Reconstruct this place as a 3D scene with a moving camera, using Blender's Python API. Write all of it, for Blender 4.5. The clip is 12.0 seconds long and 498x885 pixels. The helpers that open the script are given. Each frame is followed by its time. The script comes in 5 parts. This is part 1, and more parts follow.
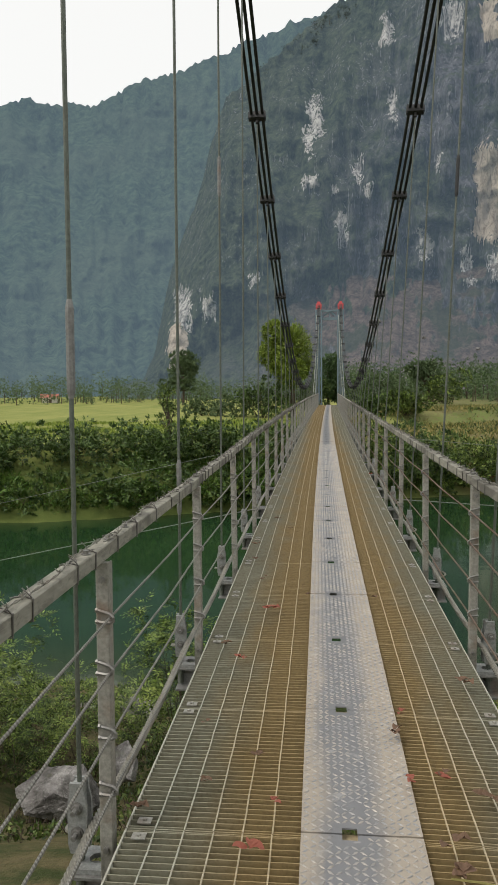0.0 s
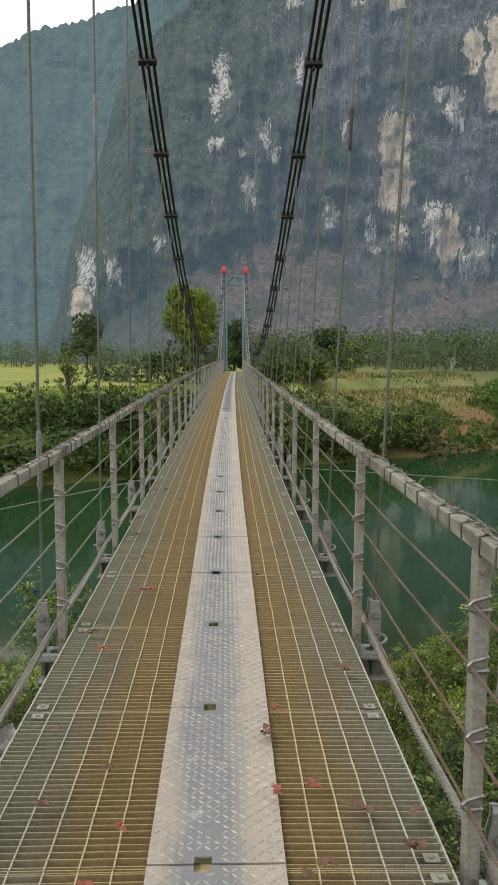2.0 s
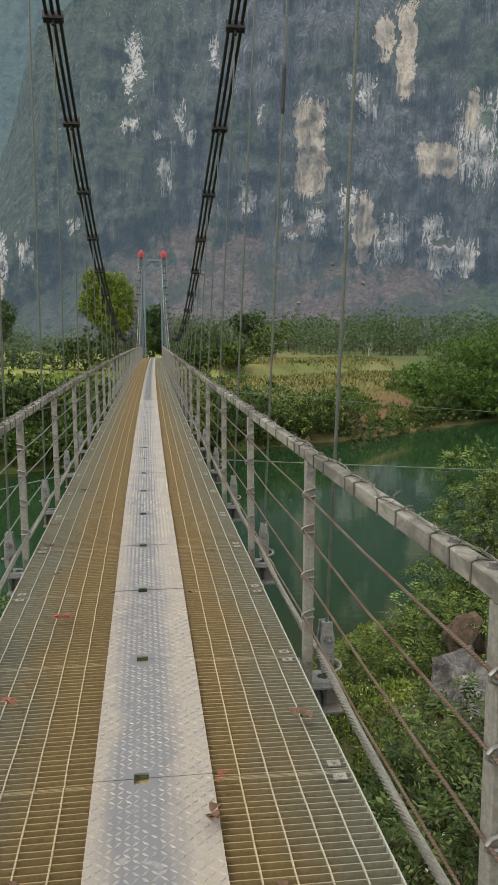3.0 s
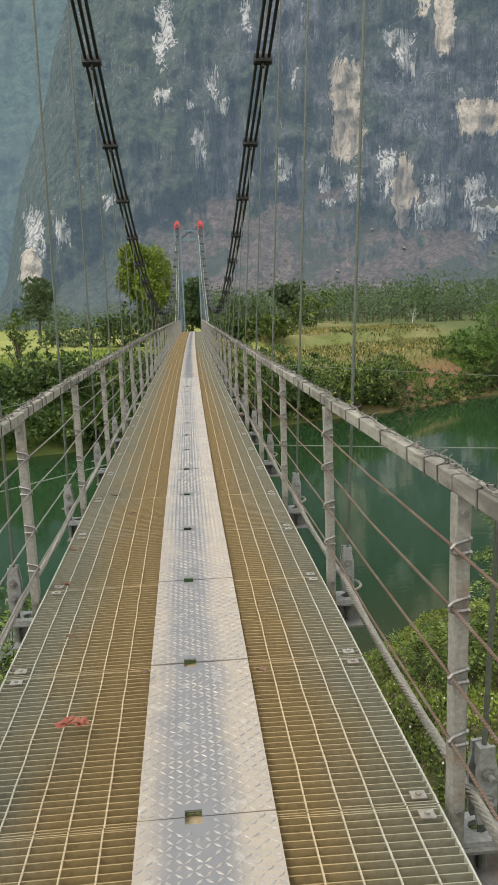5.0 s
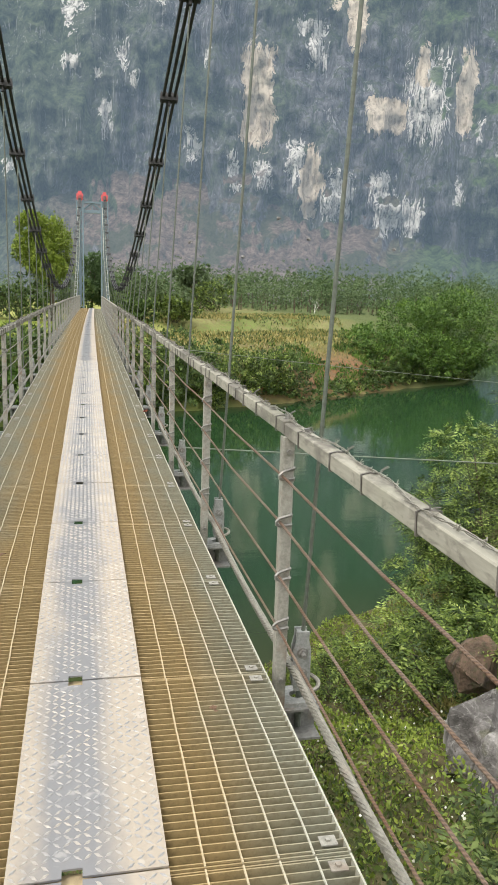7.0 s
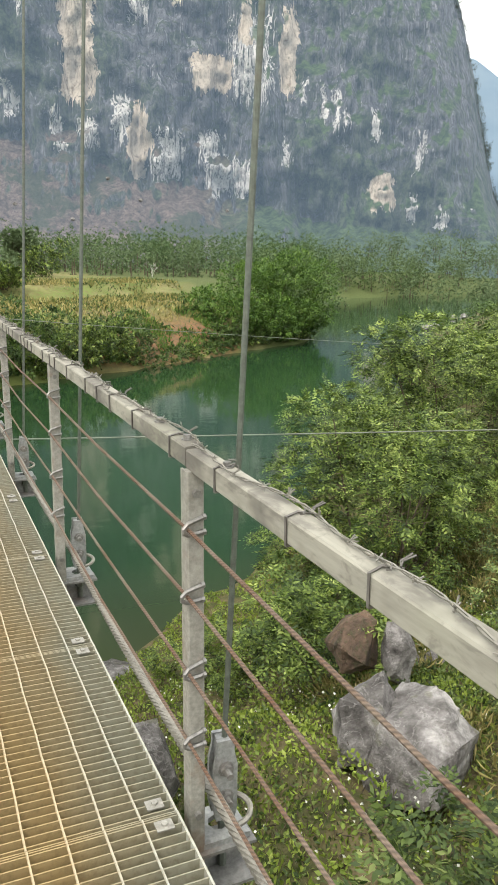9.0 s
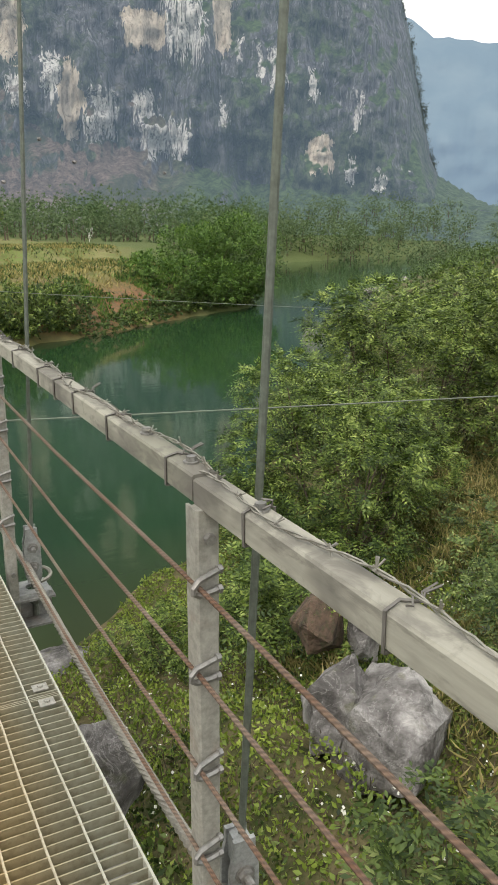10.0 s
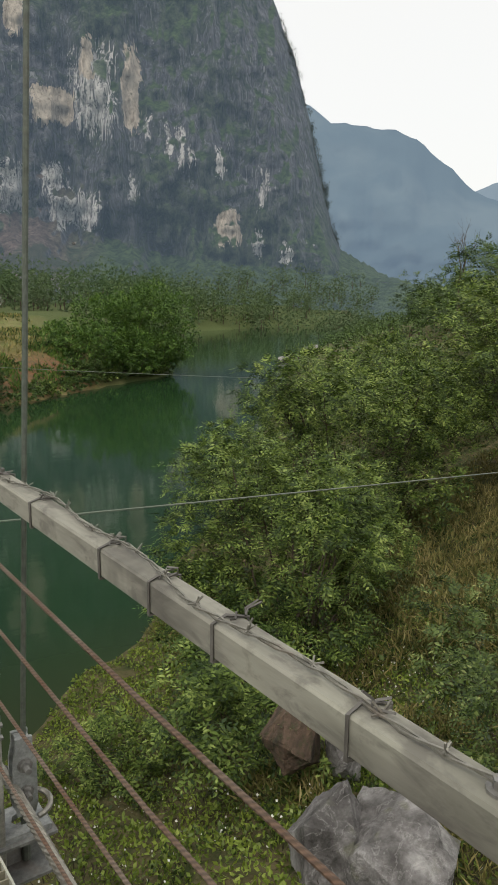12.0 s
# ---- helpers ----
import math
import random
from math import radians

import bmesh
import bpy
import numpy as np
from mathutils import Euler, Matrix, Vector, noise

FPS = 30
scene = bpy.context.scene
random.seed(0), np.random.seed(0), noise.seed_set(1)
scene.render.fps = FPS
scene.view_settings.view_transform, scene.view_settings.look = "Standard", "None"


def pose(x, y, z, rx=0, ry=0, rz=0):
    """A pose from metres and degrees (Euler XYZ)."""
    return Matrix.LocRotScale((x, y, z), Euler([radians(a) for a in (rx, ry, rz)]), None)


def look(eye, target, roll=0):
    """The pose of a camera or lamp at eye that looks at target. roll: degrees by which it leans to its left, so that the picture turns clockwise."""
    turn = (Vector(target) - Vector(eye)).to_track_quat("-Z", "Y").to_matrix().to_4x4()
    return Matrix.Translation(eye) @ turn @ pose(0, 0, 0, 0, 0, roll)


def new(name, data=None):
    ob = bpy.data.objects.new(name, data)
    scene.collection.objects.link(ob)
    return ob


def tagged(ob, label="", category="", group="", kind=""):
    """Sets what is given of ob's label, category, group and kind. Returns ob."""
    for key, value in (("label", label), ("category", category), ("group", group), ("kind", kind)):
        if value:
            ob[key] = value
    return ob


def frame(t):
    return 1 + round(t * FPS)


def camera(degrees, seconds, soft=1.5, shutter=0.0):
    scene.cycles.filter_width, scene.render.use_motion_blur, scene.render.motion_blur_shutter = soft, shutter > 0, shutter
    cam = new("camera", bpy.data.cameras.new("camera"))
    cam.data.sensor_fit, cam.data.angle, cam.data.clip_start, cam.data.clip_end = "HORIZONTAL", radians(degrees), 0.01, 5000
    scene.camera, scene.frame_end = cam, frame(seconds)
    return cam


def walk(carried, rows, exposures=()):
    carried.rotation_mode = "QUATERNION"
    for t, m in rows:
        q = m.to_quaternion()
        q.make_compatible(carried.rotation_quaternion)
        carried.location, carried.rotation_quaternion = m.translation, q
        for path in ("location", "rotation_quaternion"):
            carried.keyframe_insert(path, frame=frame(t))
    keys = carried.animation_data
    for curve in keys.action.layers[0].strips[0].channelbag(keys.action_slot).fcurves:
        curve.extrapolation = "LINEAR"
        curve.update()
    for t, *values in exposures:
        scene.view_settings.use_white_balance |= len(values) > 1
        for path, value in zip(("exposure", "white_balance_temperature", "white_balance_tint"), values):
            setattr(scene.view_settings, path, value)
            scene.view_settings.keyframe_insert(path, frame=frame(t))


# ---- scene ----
cam = camera(36.4, 12.0, 1.0)
PATH = [
    (0, (-0.101, 0.522, 1.513), (-0.285, 2.509, 1.372), -0.5),
    (0.5, (-0.074, 0.523, 1.517), (-0.107, 2.517, 1.372), -0.5),
    (1, (-0.053, 0.565, 1.499), (0.011, 2.554, 1.292), -1.0),
    (1.5, (-0.005, 0.700, 1.479), (0.081, 2.678, 1.195), -2.5),
    (2, (0.068, 0.928, 1.498), (0.129, 2.914, 1.268), 0.2),
    (2.5, (0.053, 1.207, 1.487), (0.217, 3.184, 1.231), 0.6),
    (2.7, (0.039, 1.337, 1.505), (0.287, 3.305, 1.245), 0.7),
    (4.3, (0.053, 2.483, 1.492), (0.310, 4.445, 1.208), -2.2),
    (4.5, (0.027, 2.633, 1.473), (0.293, 4.596, 1.194), -2.2),
    (5, (0.041, 2.976, 1.467), (0.198, 4.941, 1.129), -2.0),
    (5.5, (0.051, 3.258, 1.470), (0.106, 5.220, 1.086), -0.6),
    (6, (0.004, 3.613, 1.468), (0.123, 5.568, 1.062), 1.0),
    (6.5, (0.016, 3.954, 1.442), (0.268, 5.897, 1.041), 0.9),
    (7, (0.039, 4.291, 1.468), (0.465, 6.207, 1.088), 1.9),
    (7.3, (0.043, 4.462, 1.469), (0.622, 6.344, 1.122), 1.0),
    (7.5, (0.034, 4.554, 1.474), (0.709, 6.398, 1.096), 0.9),
    (7.7, (0.037, 4.653, 1.476), (0.805, 6.451, 1.055), 0.9),
    (9.3, (0.184, 5.454, 1.449), (1.013, 7.208, 0.962), 0.8),
    (9.5, (0.185, 5.557, 1.447), (1.063, 7.277, 0.927), 0.8),
    (9.7, (0.195, 5.669, 1.443), (1.113, 7.361, 0.901), 0.7),
    (10, (0.245, 5.849, 1.438), (1.174, 7.534, 0.890), 0.5),
    (10.5, (0.270, 6.089, 1.475), (1.192, 7.798, 1.000), 0.2),
    (11, (0.214, 6.359, 1.480), (1.298, 7.985, 1.053), 0.4),
    (11.5, (0.187, 6.575, 1.480), (1.402, 8.113, 1.081), 0.6),
    (12, (0.241, 6.962, 1.463), (1.384, 8.559, 1.087), 0.8),
]
EXPOSURE = [(0.0, -0.34), (1.0, -0.16), (2.5, -0.14), (4.5, 0.06), (5.5, 0.29), (6.5, 0.44), (7.5, 0.68), (9.5, 0.70), (10.0, 0.30), (10.5, 0.34), (11.5, -0.64), (12.0, -0.36)]
walk(cam, [(t, look(eye, target, roll)) for t, eye, target, roll in PATH], EXPOSURE)

# ---- sky and sun: a bright, thinly overcast day ----
SUN_ELEVATION, SUN_AZIMUTH = 55.0, -125.0        # azimuth from the bridge's axis, to the right
world = bpy.data.worlds.new("sky")
scene.world = world
world.use_nodes = True
wt = world.node_tree
wt.nodes.clear()
w_out = wt.nodes.new("ShaderNodeOutputWorld")
w_add = wt.nodes.new("ShaderNodeAddShader")
w_sky = wt.nodes.new("ShaderNodeTexSky")
w_sky.sky_type, w_sky.sun_disc = "NISHITA", False
w_sky.sun_elevation, w_sky.sun_rotation = radians(SUN_ELEVATION), radians(SUN_AZIMUTH)
w_sky.dust_density = 4.0
w_b1 = wt.nodes.new("ShaderNodeBackground")
w_b1.inputs[1].default_value = 0.035
w_b2 = wt.nodes.new("ShaderNodeBackground")
w_b2.inputs[0].default_value = (1.0, 0.985, 0.935, 1)
w_b2.inputs[1].default_value = 1.15
wt.links.new(w_sky.outputs[0], w_b1.inputs[0])
wt.links.new(w_b1.outputs[0], w_add.inputs[0])
wt.links.new(w_b2.outputs[0], w_add.inputs[1])
wt.links.new(w_add.outputs[0], w_out.inputs[0])
sun_data = bpy.data.lights.new("sun", "SUN")
sun_data.energy, sun_data.angle, sun_data.color = 1.6, radians(20), (1.0, 0.95, 0.86)
sun = new("sun", sun_data)
sun_dir = Vector((math.sin(radians(SUN_AZIMUTH)) * math.cos(radians(SUN_ELEVATION)),
                  math.cos(radians(SUN_AZIMUTH)) * math.cos(radians(SUN_ELEVATION)), math.sin(radians(SUN_ELEVATION))))
sun.matrix_world = look(sun_dir * 60, (0, 0, 0))


# ---- materials ----
class Mat:
    """A small builder of node materials."""

    def __init__(self, name, rough=0.7, metal=0.0, spec=0.5):
        self.m = bpy.data.materials.new(name)
        self.m.use_nodes = True
        self.t = self.m.node_tree
        self.b = self.t.nodes["Principled BSDF"]
        self.b.inputs["Roughness"].default_value = rough
        self.b.inputs["Metallic"].default_value = metal
        self.b.inputs["Specular IOR Level"].default_value = spec
        self.co = self.t.nodes.new("ShaderNodeTexCoord")

    def link(self, a, b):
        self.t.links.new(a, b)

    def space(self, kind="Object", scale=(1, 1, 1)):
        n = self.t.nodes.new("ShaderNodeMapping")
        n.inputs["Scale"].default_value = scale
        self.link(self.co.outputs[kind], n.inputs[0])
        return n.outputs[0]

    def world_space(self, scale=(1, 1, 1)):
        g = self.t.nodes.new("ShaderNodeNewGeometry")
        n = self.t.nodes.new("ShaderNodeMapping")
        n.inputs["Scale"].default_value = scale
        self.link(g.outputs["Position"], n.inputs[0])
        return n.outputs[0]

    def noise(self, vec, scale, detail=4, rough=0.55, distort=0.0):
        n = self.t.nodes.new("ShaderNodeTexNoise")
        n.inputs["Scale"].default_value = scale
        n.inputs["Detail"].default_value = detail
        n.inputs["Roughness"].default_value = rough
        n.inputs["Distortion"].default_value = distort
        self.link(vec, n.inputs["Vector"])
        return n.outputs[0]

    def ramp(self, fac, stops):
        n = self.t.nodes.new("ShaderNodeValToRGB")
        e = n.color_ramp.elements
        while len(e) < len(stops):
            e.new(0.5)
        for k, (p, c) in enumerate(stops):
            e[k].position = p
            e[k].color = (*c, 1) if len(c) == 3 else c
        self.link(fac, n.inputs[0])
        return n.outputs[0]

    def step(self, fac, lo, hi):
        n = self.t.nodes.new("ShaderNodeMapRange")
        n.inputs[1].default_value, n.inputs[2].default_value = lo, hi
        self.link(fac, n.inputs[0])
        return n.outputs[0]

    def mix(self, fac, a, b, mode="MIX"):
        n = self.t.nodes.new("ShaderNodeMix")
        n.data_type, n.blend_type = "RGBA", mode
        for sock, v in ((n.inputs[0], fac), (n.inputs[6], a), (n.inputs[7], b)):
            if isinstance(v, bpy.types.NodeSocket):
                self.link(v, sock)
            elif isinstance(v, (int, float)):
                sock.default_value = v
            else:
                sock.default_value = (*v, 1)
        return n.outputs[2]

    def math(self, op, a, b=0.0, clamp=False):
        n = self.t.nodes.new("ShaderNodeMath")
        n.operation, n.use_clamp = op, clamp
        for sock, v in ((n.inputs[0], a), (n.inputs[1], b)):
            if isinstance(v, bpy.types.NodeSocket):
                self.link(v, sock)
            else:
                sock.default_value = v
        return n.outputs[0]

    def xyz(self, vec):
        n = self.t.nodes.new("ShaderNodeSeparateXYZ")
        self.link(vec, n.inputs[0])
        return n.outputs

    def color(self, c):
        if isinstance(c, bpy.types.NodeSocket):
            self.link(c, self.b.inputs["Base Color"])
        else:
            self.b.inputs["Base Color"].default_value = (*c, 1)
        return self

    def roughness(self, s):
        self.link(s, self.b.inputs["Roughness"])
        return self

    def bump(self, height, strength=0.4, distance=0.01):
        n = self.t.nodes.new("ShaderNodeBump")
        n.inputs["Strength"].default_value = strength
        n.inputs["Distance"].default_value = distance
        self.link(height, n.inputs["Height"])
        self.link(n.outputs[0], self.b.inputs["Normal"])
        return self

    def island(self):
        return self.t.nodes.new("ShaderNodeNewGeometry").outputs["Random Per Island"]

    def per_object(self):
        return self.t.nodes.new("ShaderNodeObjectInfo").outputs["Random"]


def galvanised(name, tint=(0.30, 0.31, 0.31), rust=0.5, rough=0.55, metal=0.25):
    k = Mat(name, rough, metal)
    v = k.world_space()
    n1, n2 = k.noise(v, 7, 5), k.noise(v, 60, 4, 0.65)
    c = k.mix(k.step(n2, 0.35, 0.7), [t * 0.72 for t in tint], [min(1, t * 1.18) for t in tint])
    c = k.mix(k.math("MULTIPLY", k.step(n1, 0.56, 0.72), rust), c, (0.19, 0.10, 0.05))
    k.color(c).bump(n2, 0.25, 0.002)
    return k.m


M_POST = galvanised("weathered_galvanised_steel", (0.32, 0.312, 0.275), 0.6)
M_BEAM = galvanised("dark_galvanised_beam", (0.22, 0.22, 0.21), 0.45)
M_CLAMP = galvanised("dull_zinc_clamp", (0.33, 0.34, 0.33), 0.2, 0.5, 0.35)
M_BOLT = galvanised("bright_zinc_bolt", (0.25, 0.245, 0.23), 0.25, 0.45, 0.5)
M_ROD = galvanised("green_grey_rod", (0.115, 0.132, 0.108), 0.12, 0.5, 0.2)
M_TOWER = galvanised("blue_grey_tower_paint", (0.17, 0.235, 0.275), 0.12, 0.6, 0.0)
M_LADDER = galvanised("pale_ladder_steel", (0.55, 0.58, 0.55), 0.1, 0.6, 0.0)

k = Mat("black_cable", 0.55)
k.color(k.mix(k.noise(k.world_space(), 30), (0.010, 0.011, 0.012), (0.035, 0.036, 0.036)))
M_CABLE = k.m

k = Mat("red_lamp_paint", 0.5)
k.color(k.mix(k.noise(k.space(), 9), (0.50, 0.06, 0.07), (0.62, 0.13, 0.13)))
M_RED = k.m


def rope(name, a, b, pitch):
    k = Mat(name, 0.65, 0.2)
    v = k.world_space()
    w = k.t.nodes.new("ShaderNodeTexWave")
    w.bands_direction = "DIAGONAL"
    w.inputs["Scale"].default_value = pitch
    w.inputs["Distortion"].default_value = 0.6
    k.link(v, w.inputs["Vector"])
    c = k.mix(k.step(k.noise(v, 5, 3), 0.35, 0.68), a, b)
    c = k.mix(k.math("MULTIPLY", w.outputs["Fac"], 0.5), c, (0.03, 0.025, 0.02))
    k.color(c).bump(w.outputs["Fac"], 0.6, 0.003)
    return k.m


M_WIRE = rope("rusty_wire_rope", (0.15, 0.078, 0.045), (0.22, 0.17, 0.13), 42)
M_WIRE_GREY = rope("grey_wire_rope", (0.20, 0.20, 0.18), (0.30, 0.29, 0.26), 42)
M_STRAND = galvanised("steel_strand", (0.26, 0.25, 0.215), 0.35, 0.5, 0.4)
M_GUY = galvanised("guy_wire", (0.19, 0.21, 0.17), 0.1, 0.6, 0.1)
k = Mat("binding_wire", 0.6, 0.3)
k.color(k.mix(k.noise(k.world_space(), 25), (0.05, 0.045, 0.04), (0.22, 0.21, 0.19)))
M_TIE = k.m

# grey sun-bleached timber rail with dark damp blotches
k = Mat("bleached_rail", 0.85)
v = k.world_space((6, 0.7, 6))
g = k.noise(v, 9, 5, 0.65)
blot = k.noise(k.world_space((1, 0.5, 1)), 4.5, 4, 0.6, 0.4)
c = k.mix(k.step(g, 0.3, 0.72), (0.235, 0.228, 0.190), (0.335, 0.325, 0.270))
c = k.mix(k.math("MULTIPLY", k.step(blot, 0.48, 0.60), 0.75), c, (0.09, 0.083, 0.072))
c = k.mix(k.math("MULTIPLY", k.step(k.noise(k.world_space(), 2.1, 3), 0.55, 0.75), 0.35), c, (0.36, 0.37, 0.27))
c = k.mix(k.math("MULTIPLY", k.step(k.noise(k.world_space((1, 0.6, 1.6)), 17, 5, 0.65, 0.5), 0.50, 0.62), 0.55), c, (0.10, 0.092, 0.08))
k.color(c).bump(g, 0.25, 0.003)
M_RAIL = k.m

# chequer plate: blue-grey bare steel worn along the middle, cream dust on both sides
k = Mat("chequer_plate", 0.5, 0.15)
pv = k.space()
px = k.xyz(pv)[0]
big, fine = k.noise(k.world_space((1, 0.35, 1)), 6, 5, 0.6), k.noise(k.world_space(), 45, 5, 0.65)
edge = k.math("ABSOLUTE", k.math("ADD", px, -0.010))
dust = k.math("ADD", k.step(edge, 0.035, 0.175), k.math("MULTIPLY", k.math("ADD", big, -0.5), 1.3))
c = k.mix(k.step(dust, 0.25, 0.80), (0.195, 0.197, 0.206), (0.38, 0.333, 0.275))
c = k.mix(k.math("MULTIPLY", k.step(fine, 0.5, 0.75), 0.35), c, (0.20, 0.19, 0.185))
c = k.mix(k.math("MULTIPLY", k.step(k.noise(k.world_space(), 13, 3), 0.63, 0.68), 0.30), c, (0.55, 0.53, 0.50))
k.color(c).bump(fine, 0.25, 0.002)
k.roughness(k.math("ADD", k.math("MULTIPLY", dust, 0.35), 0.36, True))
M_PLATE = k.m
k = Mat("chequer_tread", 0.42, 0.2)
c = k.mix(k.step(k.noise(k.world_space(), 8, 4), 0.4, 0.65), (0.30, 0.30, 0.30), (0.42, 0.385, 0.34))
k.color(c)
M_TREAD = k.m


def grating(name, dry, dirty):
    # dirt lies along the middle of the deck, bare metal towards the rims
    k = Mat(name, 0.7, 0.1)
    w = k.world_space()
    x = k.math("ABSOLUTE", k.math("ADD", k.xyz(w)[0], -0.02))
    n = k.noise(k.world_space((1, 0.5, 1)), 3.2, 4, 0.6)
    d = k.math("ADD", k.step(x, 0.72, 0.30), k.math("MULTIPLY", k.math("ADD", n, -0.5), 1.1))
    c = k.mix(k.step(d, 0.15, 0.85), dry, dirty)
    f = k.noise(w, 50, 4, 0.65)
    c = k.mix(k.math("MULTIPLY", k.step(f, 0.45, 0.75), 0.55), c, [q * 0.4 for q in dirty])
    k.color(c).bump(f, 0.2, 0.002)
    return k.m


M_BAR = grating("dusty_grating_bar", (0.250, 0.244, 0.18), (0.325, 0.238, 0.112))
M_GROD = grating("grating_rod", (0.40, 0.40, 0.34), (0.48, 0.39, 0.245))


# --- stone, ground, water
k = Mat("limestone", 0.9)
v = k.world_space()
a, b = k.noise(v, 1.7, 7, 0.66, 0.25), k.noise(v, 6, 8, 0.75, 0.5)
c = k.ramp(a, [(0.34, (0.030, 0.027, 0.024)), (0.46, (0.13, 0.122, 0.115)), (0.56, (0.27, 0.258, 0.248)), (0.70, (0.56, 0.54, 0.52))])
c = k.mix(k.math("MULTIPLY", k.step(b, 0.5, 0.64), 0.65), c, (0.09, 0.085, 0.078))
vein = k.math("ABSOLUTE", k.math("ADD", k.noise(v, 2.2, 7, 0.6, 1.8), -0.5))
c = k.mix(k.math("MULTIPLY", k.step(vein, 0.012, 0.0), 0.25), c, (0.72, 0.70, 0.67))
c = k.mix(k.math("MULTIPLY", k.step(k.noise(v, 3.3, 3), 0.6, 0.7), 0.4), c, (0.15, 0.16, 0.07))
k.color(c).bump(k.math('ADD', b, k.noise(v, 30, 5, 0.7)), 1.0, 0.035)
M_ROCK = k.m
k = Mat("brown_mossy_rock", 0.95)
v = k.world_space()
a, b = k.noise(v, 3, 6, 0.65, 0.6), k.noise(v, 14, 5, 0.7)
c = k.mix(k.step(a, 0.36, 0.62), (0.035, 0.026, 0.020), (0.16, 0.105, 0.07))
c = k.mix(k.math("MULTIPLY", k.step(b, 0.5, 0.62), 0.6), c, (0.05, 0.058, 0.022))
k.color(c).bump(b, 1.0, 0.03)
M_ROCK_BROWN = k.m

k = Mat("earth_and_turf", 0.95, 0, 0.2)
v = k.world_space()
p = k.xyz(v)
n1, n2, n3 = k.noise(v, 0.35, 5), k.noise(v, 2.5, 5, 0.65), k.noise(v, 14, 4, 0.7)
near = k.mix(k.step(n2, 0.38, 0.62), (0.050, 0.066, 0.020), (0.145, 0.120, 0.060))
near = k.mix(k.math("MULTIPLY", k.step(n3, 0.5, 0.8), 0.6), near, (0.06, 0.045, 0.03))
field = k.mix(k.step(k.noise(k.world_space((1, 0.25, 1)), 0.22, 5, 0.6), 0.35, 0.65), (0.19, 0.225, 0.055), (0.30, 0.305, 0.095))
field = k.mix(k.math("MULTIPLY", k.step(n3, 0.45, 0.8), 0.4), field, (0.09, 0.12, 0.03))
terrace = k.mix(k.step(k.noise(v, 0.16, 4), 0.42, 0.62), (0.14, 0.18, 0.05), (0.25, 0.215, 0.105))
terrace = k.mix(k.math("MULTIPLY", k.step(n2, 0.46, 0.6), 0.6), terrace, (0.15, 0.11, 0.06))
far = k.mix(k.step(p[0], 3.0, 14.0), field, terrace)
slope = k.t.nodes.new("ShaderNodeNewGeometry")
nz = k.xyz(slope.outputs["Normal"])[2]
cut = k.mix(k.step(n2, 0.4, 0.6), (0.24, 0.125, 0.065), (0.13, 0.10, 0.055))
cut = k.mix(k.step(k.math("ADD", p[0], k.math("MULTIPLY", n1, 14.0)), 24.0, 16.0), cut, k.mix(n2, (0.06, 0.09, 0.022), (0.14, 0.17, 0.045)))
cut = k.mix(k.step(p[0], 25.0, 28.0), cut, k.mix(n2, (0.05, 0.075, 0.02), (0.11, 0.13, 0.04)))
terrace_end = k.step(p[0], 27.0, 34.0)
far = k.mix(terrace_end, far, k.mix(n2, (0.05, 0.075, 0.025), (0.12, 0.14, 0.05)))
far = k.mix(k.step(nz, 0.97, 0.85), far, cut)
c = k.mix(k.step(k.math("ADD", p[1], k.math("MULTIPLY", k.math("MAXIMUM", p[0], 0.0), -0.95)), 31.0, 33.0), near, far)
k.color(c).bump(n3, 0.8, 0.06)
M_GROUND = k.m

k = Mat("green_river_water", 0.06, 0, 0.5)
v = k.world_space()
c = k.mix(k.step(k.noise(v, 0.05, 3), 0.35, 0.65), (0.013, 0.037, 0.014), (0.021, 0.053, 0.020))
c = k.mix(k.math("MULTIPLY", k.step(k.xyz(v)[1], 23.0, 16.0), 0.75), c, (0.060, 0.062, 0.024))
k.color(c).bump(k.noise(k.world_space((1, 2.2, 1)), 0.9, 3, 0.5), 0.12, 0.02)
k.b.inputs["IOR"].default_value = 1.33
M_WATER = k.m


def leaf(name, colours, rough=0.55, through_light=0.14):
    k = Mat(name, rough, 0, 0.35)
    shade = k.math("ADD", k.math("MULTIPLY", k.island(), 0.55), k.math("MULTIPLY", k.step(k.noise(k.world_space(), 1.3, 4), 0.32, 0.68), 0.45))
    c = k.ramp(shade, [(i / (len(colours) - 1), q) for i, q in enumerate(colours)])
    k.color(c)
    tr = k.t.nodes.new("ShaderNodeBsdfTranslucent")
    k.link(c, tr.inputs[0])
    ms = k.t.nodes.new("ShaderNodeMixShader")
    ms.inputs[0].default_value = through_light
    out = k.t.nodes["Material Output"]
    k.link(k.b.outputs[0], ms.inputs[1])
    k.link(tr.outputs[0], ms.inputs[2])
    k.link(ms.outputs[0], out.inputs[0])
    return k.m


